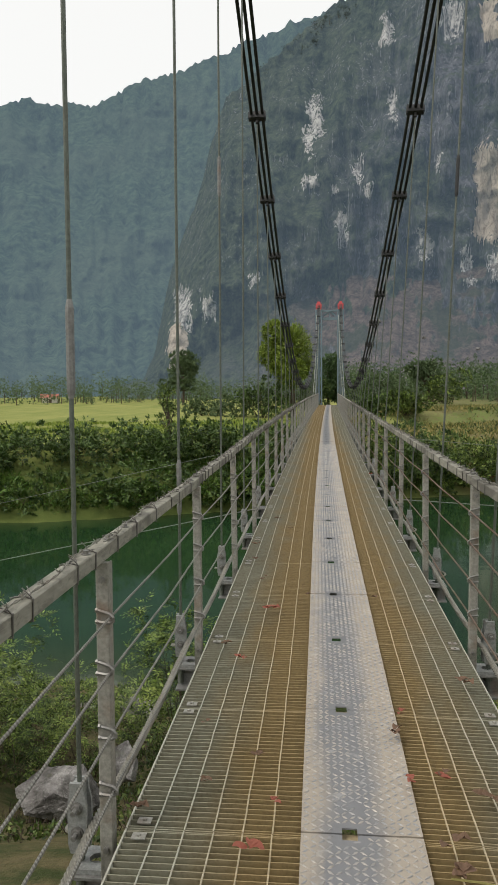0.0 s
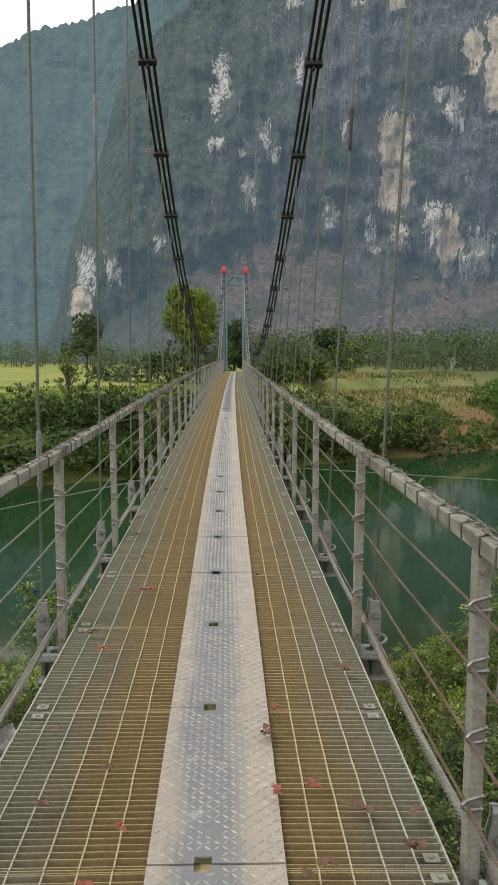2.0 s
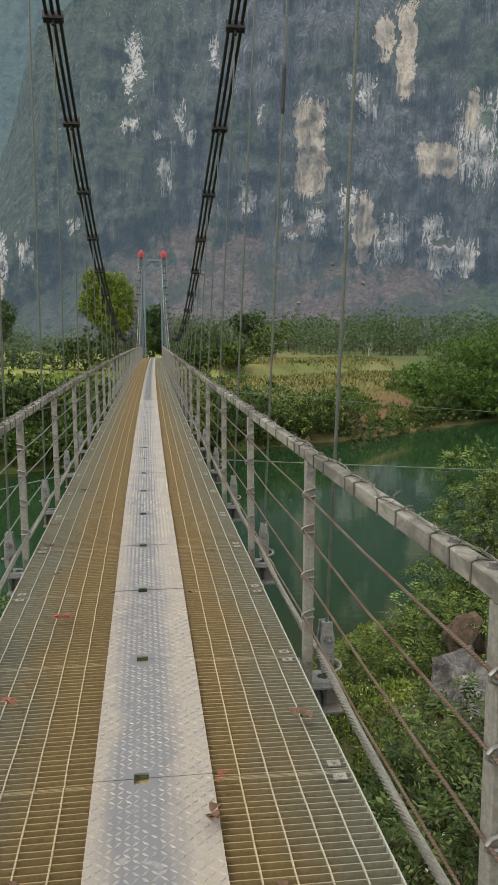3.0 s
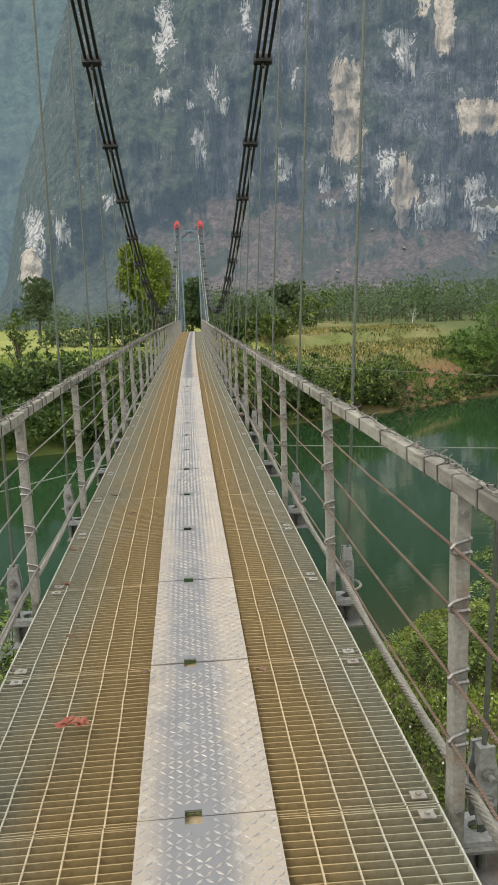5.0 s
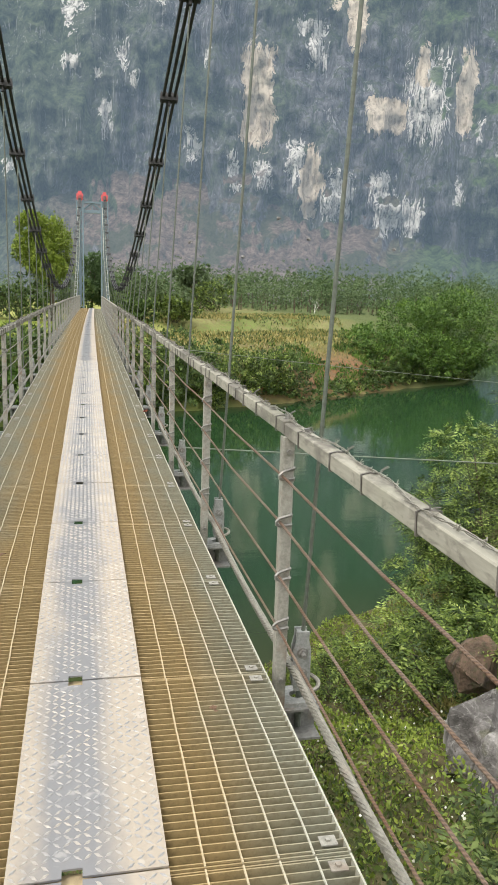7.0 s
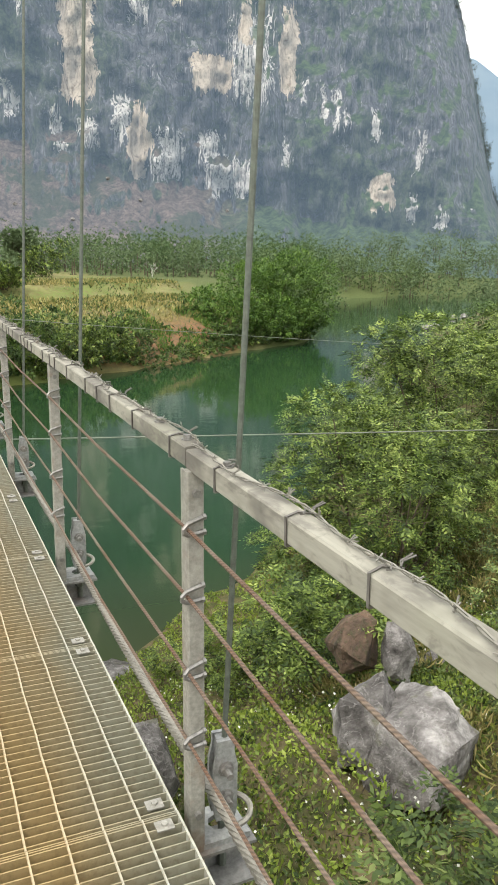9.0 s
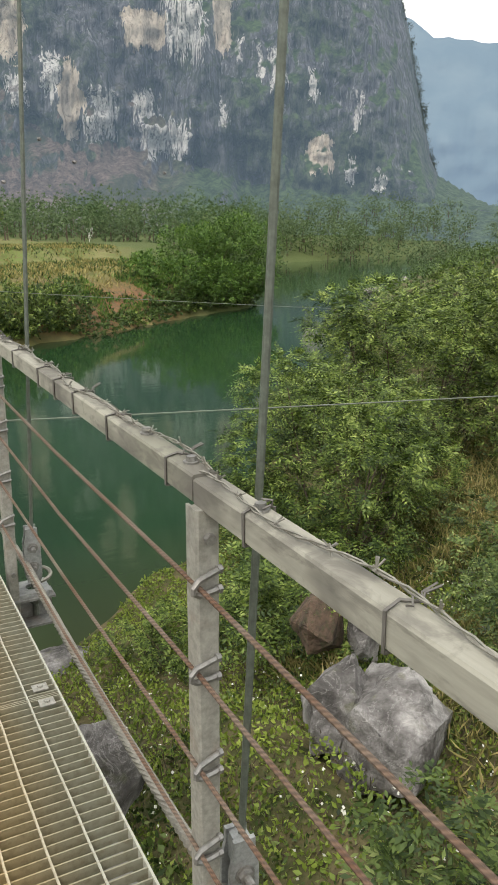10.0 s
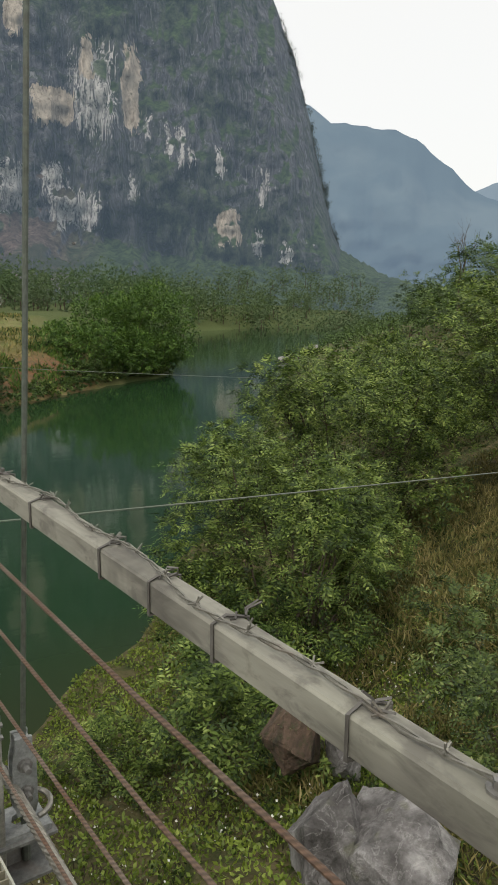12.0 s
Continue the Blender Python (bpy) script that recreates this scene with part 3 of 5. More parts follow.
# the thick rope that binds the hangers' feet
for s in (-1, 1):
    r_ = thing("edge_rope", "thick twisted steel rope along the edge of the footbridge deck", "steel rope", "edge ropes of the footbridge")
    rx = -0.905 if s < 0 else 0.868
    for q in range(6):
        pts, n = [], 13 * 44
        for i in range(n + 1):
            y = 1 + 14 * i / n
            a = y * 2 * math.pi / 0.17 + q * math.pi / 3
            sag = -0.035 - 0.03 * math.sin(math.pi * ((y - 1) % 2) / 2)
            pts.append((rx + deck_x(y) + 0.0115 * math.cos(a), y, deck_z(y) + sag + 0.0115 * math.sin(a)))
        part("strand", Geo().tube(pts, 0.0072, 5), M_STRAND, r_)
    pts = [(rx + deck_x(y), y, deck_z(y) - 0.035) for y in range(15, TOWER_Y + 1, 3)]
    part("strand", Geo().tube(pts, 0.018, 8), M_STRAND, r_)
    part("strand", Geo().tube([(rx, -2.0, -0.05), (rx, 1.0, -0.035)], 0.018, 8), M_STRAND, r_)

# ---- main cables ----
for s in (-1, 1):
    mc = thing("main_cable", "three black steel suspension cables held side by side by clamps", "suspension cable", "main cables of the footbridge")
    ys = [DECK_START + 0.5 * i for i in range(int((TOWER_Y + 0.2 - DECK_START) / 0.5) + 1)]
    for q in (-1, 0, 1):
        part("cable", Geo().tube([(cable_x(s, y) + 0.075 * q, y, cable_z(y)) for y in ys], 0.021, 8), M_CABLE, mc)
    cc = Geo().box(-0.118, 0.118, -0.045, 0.045, -0.060, 0.034, c=0.008)
    CBT = Geo().tube([(0, 0, -0.075), (0, 0, 0.056)], 0.009, 6).mesh("bolt", M_CABLE)
    EYE = Geo().tube([(0, 0, -0.12), (0, 0, -0.055)], 0.02, 8).mesh("eye", M_CABLE)
    CC = cc.mesh("cable_clamp", M_CABLE)
    for y in STATIONS[2:]:
        slope = math.degrees(math.atan(cable_z(y + 0.59) - cable_z(y - 0.41)))
        c = part("cable_clamp", CC, M_CABLE, mc, at=pose(cable_x(s, y + 0.09), y + 0.09, cable_z(y + 0.09), slope, 0, 0))
        part("eye", EYE, M_CABLE, c)
        for x in (-0.100, -0.037, 0.037, 0.100):
            for yy in (-0.026, 0.026):
                if y < 26:
                    part("bolt", CBT, M_CABLE, c, at=pose(x, yy, 0))


# ---- towers ----
def leg_geo(h):
    """Four corner angles."""
    g = Geo()
    for x in (-0.23, 0.23):
        for y in (-0.20, 0.20):
            g.box(x - 0.055, x + 0.055, y - 0.055, y + 0.055, -2.5, h)
    return g


def lacing_geo(z0, z1):
    g = Geo()
    for y in (-0.21, 0.21):
        g.tube([(-0.23, y, z0), (0.23, y, z1)], 0.030, 4)
        g.tube([(-0.23, y, z1), (0.23, y, z1)], 0.030, 4)
    for x in (-0.21, 0.21):
        g.tube([(x, -0.2, z1), (x, 0.2, z0)], 0.022, 4)
        g.tube([(x, -0.2, z1), (x, 0.2, z1)], 0.022, 4)
    return g


def tower(at, height):
    t = thing("bridge_tower", "blue-grey lattice steel bridge tower with red capped legs", "bridge tower", "towers of the footbridge", at=at)
    for s in (-1, 1):
        leg = part("leg", leg_geo(height - 0.5), M_TOWER, t, at=pose(s * 0.93, 0, 0))
        z = -0.5
        while z < height - 1.2:
            part("lacing", lacing_geo(z, z + 0.62), M_TOWER, leg)
            z += 0.62
        part("leg_plate", Geo().box(-0.10, 0.10, 0.10, 0.13, 0.2, height - 0.5), M_TOWER, leg)
        cap = Geo().box(-0.24, 0.24, -0.21, 0.21, height - 0.50, height - 0.30, c=0.03)
        cap.box(-0.25, 0.25, -0.25, 0.25, height - 0.30, height - 0.02, c=0.05)
        cap.box(-0.14, 0.14, -0.16, 0.16, height - 0.02, height + 0.16, c=0.04)
        part("cap", cap, M_RED, leg, "red cap")
        lad = Geo()
        for x in (-0.28, 0.02):
            lad.tube([(s * (0.42 + 0.0) + x * 0.6, -0.75, -0.4), (s * 0.10 + x * 0.6, -0.30, height * 0.45), (x * 0.6, -0.26, height - 1.0)], 0.025, 5)
        n = 26
        for i in range(n):
            u = i / n
            zz = -0.4 + u * (height - 0.8)
            k2 = min(1, max(0, 1 - (zz + 0.4) / (height * 0.45 + 0.4)))
            cx, cy = s * (0.10 + 0.32 * k2) if zz < height * 0.45 else s * 0.10 * max(0, 1 - (zz - height * 0.45) / 4), -0.28 - 0.47 * k2
            lad.tube([(cx - 0.18, cy, zz), (cx + 0.04, cy, zz)], 0.018, 4)
        part("ladder", lad, M_LADDER, leg)
    zt = height - 0.80
    part("top_beam", Geo().box(-0.73, 0.73, -0.14, 0.14, zt - 0.62, zt - 0.40), M_TOWER, t)
    part("upper_beam", Geo().box(-0.73, 0.73, -0.12, 0.12, zt + 0.10, zt + 0.24), M_TOWER, t)
    for a, b in ((-0.72, 0.0), (0.72, 0.0)):
        part("brace", Geo().tube([(a, 0, zt - 0.42), (b, 0, zt + 0.14)], 0.075, 6), M_TOWER, t)
    part("king_post", Geo().box(-0.04, 0.04, -0.05, 0.05, zt - 0.41, zt + 0.105), M_TOWER, t)
    return t


tower(pose(0.83, TOWER_Y + 0.3, 0.1), 8.65)
tower(pose(0.13, DECK_START - 0.4, -0.2), 10.9)

# ---- guy wires across the river ----
guys = [((1.0, 13, -0.30), (11, 13, -0.92), (30, 13, -1.9)), ((1.6, 38, -0.70), (17.7, 38, -2.2), (48, 38, -4.1)),
        ((-1.0, 13, -0.45), (-9.4, 13, -2.2), (-25, 13, -5.6)), ((-0.9, 38, -0.8), (-8.5, 38, -2.5), (-22.5, 38, -5.6))]
for a, b, c in guys:
    t = thing("guy_wire", "thin grey steel guy wire stretched out above the river", "guy wire", "guy wires of the footbridge")
    a, b, c = Vector(a), Vector(b), Vector(c)
    pts = []
    for i in range(25):
        u = i / 24
        pts.append((a * (1 - u) + c * u) + (b - (a * (1 - 0.35) + c * 0.35)) * (4 * u * (1 - u)) * 0.9)
    part("wire", Geo().tube(pts, 0.009 if a.y < 20 else 0.013, 6), M_GUY, t)


# ---- land: one sheet, with the river cut into it ----
WATER_Z = -6.0
NEAR_SHORE = [(-300, 10), (-80, 16), (-16, 18.5), (-6, 19), (0, 17.0), (4, 18.5), (9, 23), (16, 30), (30, 46), (46, 65), (57, 78), (85, 103), (110, 122), (150, 140), (230, 165), (420, 195)]
FAR_SHORE = [(-300, 30), (-80, 37), (-16, 42.5), (-9.5, 45), (0, 49.5), (7.5, 53.5), (15, 57.3), (25.4, 64.5), (36.9, 71.5), (44, 91), (60, 120), (84, 148), (100, 157), (130, 172), (190, 192), (420, 225)]


def line_y(line, x):
    return np.interp(x, [p[0] for p in line], [p[1] for p in line])


def fbm(x, y, seed, octaves=4):
    """Smooth value noise for arrays."""
    r = np.random.RandomState(seed)
    grid = r.rand(64, 64)
    out, amp, tot = np.zeros_like(x), 1.0, 0.0
    for o in range(octaves):
        fx, fy = x * 2 ** o + 17.3 * o, y * 2 ** o + 5.1 * o
        ix, iy = np.floor(fx).astype(int), np.floor(fy).astype(int)
        u, w = fx - ix, fy - iy
        u, w = u * u * (3 - 2 * u), w * w * (3 - 2 * w)
        g = lambda a, b: grid[a % 64, b % 64]
        out += amp * ((g(ix, iy) * (1 - u) + g(ix + 1, iy) * u) * (1 - w) + (g(ix, iy + 1) * (1 - u) + g(ix + 1, iy + 1) * u) * w)
        tot += amp
        amp *= 0.5
    return out / tot


def near_y(x):
    """The near shore, with small bays."""
    return line_y(NEAR_SHORE, x) + 2.2 * (fbm(np.asarray(x, float) * 0.55, np.zeros_like(np.asarray(x, float)) + 3.3, 21) - 0.5)


def land_z(x, y):
    x, y = np.asarray(x, float), np.asarray(y, float)
    n, f = near_y(x), line_y(FAR_SHORE, x)
    slope_n = np.where(x > 4, 0.72, 1.0)
    dn, df = (n - y) * slope_n, (y - f) * np.where(x > 4, 0.75, 1.0)
    rough = (fbm(x * 0.22, y * 0.22, 3) - 0.5)
    bank_top = -0.4 + 3.0 * np.clip((x - 5) / 40, 0, 1)
    zn = WATER_Z + np.clip(dn, 0, 3) * 0.16 + np.clip(dn - 3, 0, None) * 0.36
    zn = np.minimum(zn, bank_top + 0.06 * np.clip(dn - 14, 0, 40)) + rough * np.clip(dn * 0.25, 0, 0.9)
    zn = zn + 0.95 * np.exp(-((x - 5.0) ** 2 + (y - 11.8) ** 2) / 5.0)
    bank = np.clip(df / 5.0, 0, 1) ** 0.7
    zf = WATER_Z + 3.7 * bank + rough * np.clip(df * 0.1, 0, 0.3)
    step = np.clip((df - 17 - 2.5 * rough) / 1.3, 0, 1)
    zf = zf + np.where(x > 3, 1.3 * step * np.clip((x - 3) / 6, 0, 1), 0)
    zf = np.where(df > 60, zf + (df - 60) * 0.004, zf)
    deep = np.minimum(-dn, -df)
    zr = WATER_Z - np.clip(deep * 0.25, 0, 2.2)
    return np.where(dn > 0, zn, np.where(df > 0, zf, zr))


def grid_mesh(name, X, Y, Z, material, smooth=True, uv=None):
    h, w = X.shape
    me = bpy.data.meshes.new(name)
    co = np.stack([X, Y, Z], -1).reshape(-1, 3)
    i = np.arange(h * w).reshape(h, w)
    quads = np.stack([i[:-1, :-1], i[:-1, 1:], i[1:, 1:], i[1:, :-1]], -1).reshape(-1, 4)
    me.from_pydata(co.tolist(), [], quads.tolist())
    if uv is not None:
        layer = me.uv_layers.new(name="bearing")
        layer.data.foreach_set("uv", uv.reshape(-1, 2)[quads.reshape(-1)].astype(np.float32).ravel())
    me.materials.append(material)
    if smooth:
        me.shade_smooth()
    me.update()
    return me


u = np.linspace(-1, 1, 221)
gx, gy = 3 + 14 * np.sinh(5.6 * u), 25 + 14 * np.sinh(5.6 * u)
GX, GY = np.meshgrid(gx, gy)
tagged(new("ground", grid_mesh("ground", GX, GY, land_z(GX, GY), M_GROUND)), "grassy river banks and level fields", "ground", kind="structure")
wx, wy = np.meshgrid(np.linspace(-400, 400, 41), np.linspace(-5, 320, 41))
tagged(new("water", grid_mesh("water", wx, wy, wx * 0 + WATER_Z, M_WATER)), "calm dark green river water", "water", kind="structure")


# ---- mountains ----
def rock_face(name, pale, warm):
    """Limestone cliffs with scrub: bare pale faces at their bearings, scree at the foot."""
    k = Mat(name, 0.95, 0, 0.1)
    uvn = k.t.nodes.new("ShaderNodeUVMap")
    uvn.uv_map = "bearing"
    v = k.world_space()

    def vec(op, a, b):
        n = k.t.nodes.new("ShaderNodeVectorMath")
        n.operation = op
        for sock, q in zip(n.inputs, (a, b)):
            if isinstance(q, bpy.types.NodeSocket):
                k.link(q, sock)
            elif q is not None:
                sock.default_value = q
        return n.outputs["Value" if op == "LENGTH" else "Vector"]

    n_big, n_mid, n_fine, grain = k.noise(v, 0.014, 4, 0.55), k.noise(v, 0.06, 5, 0.6), k.noise(v, 0.28, 5, 0.72), k.noise(v, 0.9, 4, 0.75)
    flute = k.noise(k.world_space((0.55, 0.55, 0.05)), 1.0, 6, 0.72, 0.3)
    shard = k.noise(k.world_space((0.95, 0.95, 0.055)), 1.0, 5, 0.68, 0.3)
    el, az = k.xyz(uvn.outputs[0])[1], k.xyz(uvn.outputs[0])[0]
    scrub = k.mix(k.step(n_fine, 0.38, 0.62), (0.022, 0.034, 0.022), (0.105, 0.130, 0.072))
    scrub = k.mix(k.math("MULTIPLY", k.step(n_mid, 0.42, 0.66), 0.6), scrub, (0.085, 0.098, 0.066))
    scrub = k.mix(k.math("MULTIPLY", k.step(grain, 0.52, 0.62), 0.45), scrub, (0.020, 0.028, 0.020))
    stone = k.mix(k.step(flute, 0.36, 0.66), (0.055, 0.056, 0.064), (0.215, 0.212, 0.225))
    stone = k.mix(k.math("MULTIPLY", k.step(grain, 0.50, 0.66), 0.55), stone, (0.05, 0.055, 0.052))
    bare = k.math("ADD", k.math("MULTIPLY", n_big, 0.60), k.math("ADD", k.math("MULTIPLY", n_mid, 0.30), k.math("MULTIPLY", flute, 0.25)))
    overgrown = k.step(k.math("ADD", k.math("SUBTRACT", az, k.math("MULTIPLY", el, 0.5)), k.math("MULTIPLY", n_mid, 0.12)), 0.03, -0.10)
    c = k.mix(k.math("MULTIPLY", k.step(bare, 0.52, 0.62), k.math("SUBTRACT", 1.0, overgrown)), scrub, stone)
    # dark bushes on the ledges
    tuft = k.noise(k.world_space((1, 1, 1.7)), 0.16, 5, 0.66, 0.5)
    c = k.mix(k.math("MULTIPLY", k.step(tuft, 0.53, 0.60), 0.8), c, scrub)
    # small white drips that run down the bare rock
    zone = k.step(k.math("ADD", k.math("MULTIPLY", n_mid, 0.6), k.math("MULTIPLY", n_big, 0.5)), 0.52, 0.60)
    geo = k.t.nodes.new("ShaderNodeNewGeometry")
    nz = k.xyz(geo.outputs["Normal"])[2]
    scar = k.math("MULTIPLY", k.math("MULTIPLY", k.step(shard, 0.585, 0.625), zone), k.step(el, 0.10, 0.14))
    c = k.mix(k.math("MULTIPLY", scar, 0.75), c, (0.36, 0.355, 0.36))
    # bare faces: nearness to the closest one, broken by upright shards
    warp = k.t.nodes.new("ShaderNodeTexNoise")
    warp.inputs["Scale"].default_value, warp.inputs["Detail"].default_value = 0.13, 3
    k.link(v, warp.inputs["Vector"])
    uvw = vec("ADD", uvn.outputs[0], vec("MULTIPLY", vec("SUBTRACT", warp.outputs["Color"], (0.5, 0.5, 0.5)), (0.028, 0.040, 0.0)))

    def nearest(faces):
        best = None
        for a, e, w, h in faces:
            q = vec("SUBTRACT", uvw, (radians(a), radians(e), 0.0))
            q = vec("MULTIPLY", q, (2.25 / radians(w), 2.1 / radians(h), 0.0))
            q = vec("LENGTH", vec("MULTIPLY", q, q), None)
            best = q if best is None else k.math("MINIMUM", best, q)
        return best

    drip = k.math("ADD", shard, k.math("MULTIPLY", k.math("ADD", grain, -0.5), 0.10))
    d0, d1 = nearest(pale), nearest(warm)
    f0 = k.step(k.math("ADD", drip, k.math("MULTIPLY", k.math("SUBTRACT", 0.92, d0), 0.17)), 0.52, 0.545)
    f0 = k.math("MULTIPLY", f0, k.step(d0, 1.7, 1.3))
    f1 = k.step(k.math("ADD", drip, k.math("MULTIPLY", k.math("SUBTRACT", 1.0, d1), 0.42)), 0.50, 0.53)
    f1 = k.math("MULTIPLY", f1, k.step(d1, 1.35, 1.15))
    tone = k.math("ADD", k.math("MULTIPLY", flute, 0.65), k.math("MULTIPLY", grain, 0.35))
    c = k.mix(k.math("MULTIPLY", f0, 0.92), c, k.mix(k.step(tone, 0.43, 0.53), (0.20, 0.19, 0.185), (0.76, 0.73, 0.69)))
    c = k.mix(f1, c, k.mix(k.step(tone, 0.40, 0.54), (0.33, 0.26, 0.185), (0.66, 0.57, 0.46)))
    # scree
    sc = k.mix(k.step(n_fine, 0.36, 0.62), (0.085, 0.064, 0.052), (0.235, 0.178, 0.145))
    sc = k.mix(k.step(grain, 0.48, 0.66), sc, (0.070, 0.055, 0.046))
    sc = k.mix(k.math("MULTIPLY", k.step(k.noise(v, 1.6, 2), 0.68, 0.72), 0.6), sc, (0.30, 0.28, 0.26))
    sc = k.mix(k.math("MULTIPLY", k.step(n_mid, 0.52, 0.60), 0.75), sc, (0.048, 0.065, 0.032))
    sm = k.math("MULTIPLY", k.step(nz, 0.50, 0.62), k.step(az, -0.10, 0.02))
    sm = k.math("MULTIPLY", sm, k.math("MULTIPLY", k.step(el, 0.165, 0.140), k.step(az, 0.50, 0.40)))
    c = k.mix(sm, c, sc)
    c = k.mix(k.math("MULTIPLY", k.step(nz, 0.50, 0.65), k.step(az, 0.36, 0.44)), c, k.mix(k.step(n_fine, 0.38, 0.62), (0.030, 0.050, 0.018), (0.10, 0.145, 0.055)))
    k.color(c).bump(k.math("ADD", n_fine, k.math("ADD", k.math("MULTIPLY", flute, 0.7), k.math("MULTIPLY", grain, 0.35))), 1.0, 4.0)
    # faint blue emission over the whole face stands in for haze
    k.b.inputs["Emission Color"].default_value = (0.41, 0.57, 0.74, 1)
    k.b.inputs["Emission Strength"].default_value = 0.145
    return k.m


PALE_FACES = [(-0.2, 19.3, 1.3, 3.2), (-0.7, 17.6, 1.0, 1.6), (-0.6, 15.0, 1.3, 1.0), (1.1, 14.5, 0.8, 1.0), (1.8, 11.8, 0.9, 3.0), (3.0, 15.7, 0.6, 2.0), (3.7, 14.3, 0.8, 1.2), (5.4, 19.6, 0.7, 1.8),
              (7.8, 10.4, 1.2, 2.5), (-8.4, 6.2, 1.4, 2.2), (-4.8, 8.4, 0.8, 1.2), (8.8, 15.8, 0.6, 1.4), (9.6, 24.7, 1.8, 2.4), (5.0, 24.4, 1.0, 2.2), (10.85, 8.5, 0.9, 2.9),
              (12.9, 8.6, 1.5, 2.1), (15.2, 9.8, 1.2, 2.8), (18.4, 7.2, 2.5, 3.4), (15.6, 18.0, 1.4, 1.2), (16.4, 17.0, 1.5, 3.2), (21.4, 7.8, 2.1, 2.1), (22.8, 5.9, 3.8, 2.4),
              (23.8, 5.3, 1.2, 1.8), (24.3, 13.6, 3.3, 6.0), (29.4, 10.6, 0.6, 2.4), (30.3, 10.4, 0.6, 3.0), (31.0, 9.9, 0.5, 1.8), (35.9, 4.0, 0.9, 1.4), (38.1, 3.3, 1.1, 1.2), (33.1, 9.2, 0.8, 2.2), (36.2, 7.4, 0.7, 3.0),
              (27.0, 7.6, 0.8, 1.8), (28.1, 11.6, 0.7, 1.8), (40.0, 3.9, 1.1, 0.9), (-10.3, 6.0, 1.5, 3.0)]
WARM_FACES = [(12.4, 13.6, 2.7, 6.9), (-10.8, 3.1, 1.6, 3.9), (12.2, 24.2, 1.3, 2.6), (16.4, 8.1, 1.5, 4.8), (19.2, 19.5, 1.5, 6.2), (17.6, 20.6, 1.3, 3.0),
              (21.6, 12.5, 3.5, 2.5), (26.9, 13.7, 1.4, 5.6), (33.7, 4.8, 2.1, 2.4), (23.9, 15.6, 1.1, 2.6)]
M_CLIFF = rock_face("limestone_cliff_hazed", PALE_FACES, WARM_FACES)
SKY_LINE = [(-16, 0.2), (-13.4, 0.8), (-12.4, 3.0), (-11.9, 5.6), (-11.1, 9.1), (-9.3, 13.4), (-8.0, 17.6), (-6.8, 20.6), (-3.8, 22.9), (-1.0, 24.7), (1.1, 25.9), (4, 27.6), (8, 30), (18, 32), (26, 31),
            (31.5, 27), (34.5, 23.6), (36.4, 19.8), (37.3, 18.2), (38.0, 16.7), (38.6, 15.2), (39.1, 13.4), (39.7, 11.6), (40.1, 9.8), (40.7, 7.5), (41.2, 5.2), (41.9, 3.6), (43.6, 2.6), (45.3, 1.6), (48, 1.0), (52, 0.4)]
SCREE = [(-16, 0.1), (-12, 0.6), (-10, 1.6), (-4, 5.5), (3, 8.6), (9, 8.0), (15, 6.6), (20, 5.4), (25, 4.2), (31, 2.6), (36, 2.2), (42, 1.6), (52, 0.3)]
WOODED_LINE = [(-60, 14), (-40, 17), (-30, 18.6), (-22.8, 19.5), (-20.9, 19.8), (-19.9, 19.5), (-18.6, 19.9), (-16.4, 19.6), (-14.8, 20.6), (-13.3, 21.4), (-11.9, 21.6), (-10.5, 22.1), (-8.8, 22.7),
               (-6.7, 23.3), (-4.7, 24.2), (-3.0, 24.6), (-1.2, 25.2), (0.3, 25.5), (4, 25.5), (12, 24)]


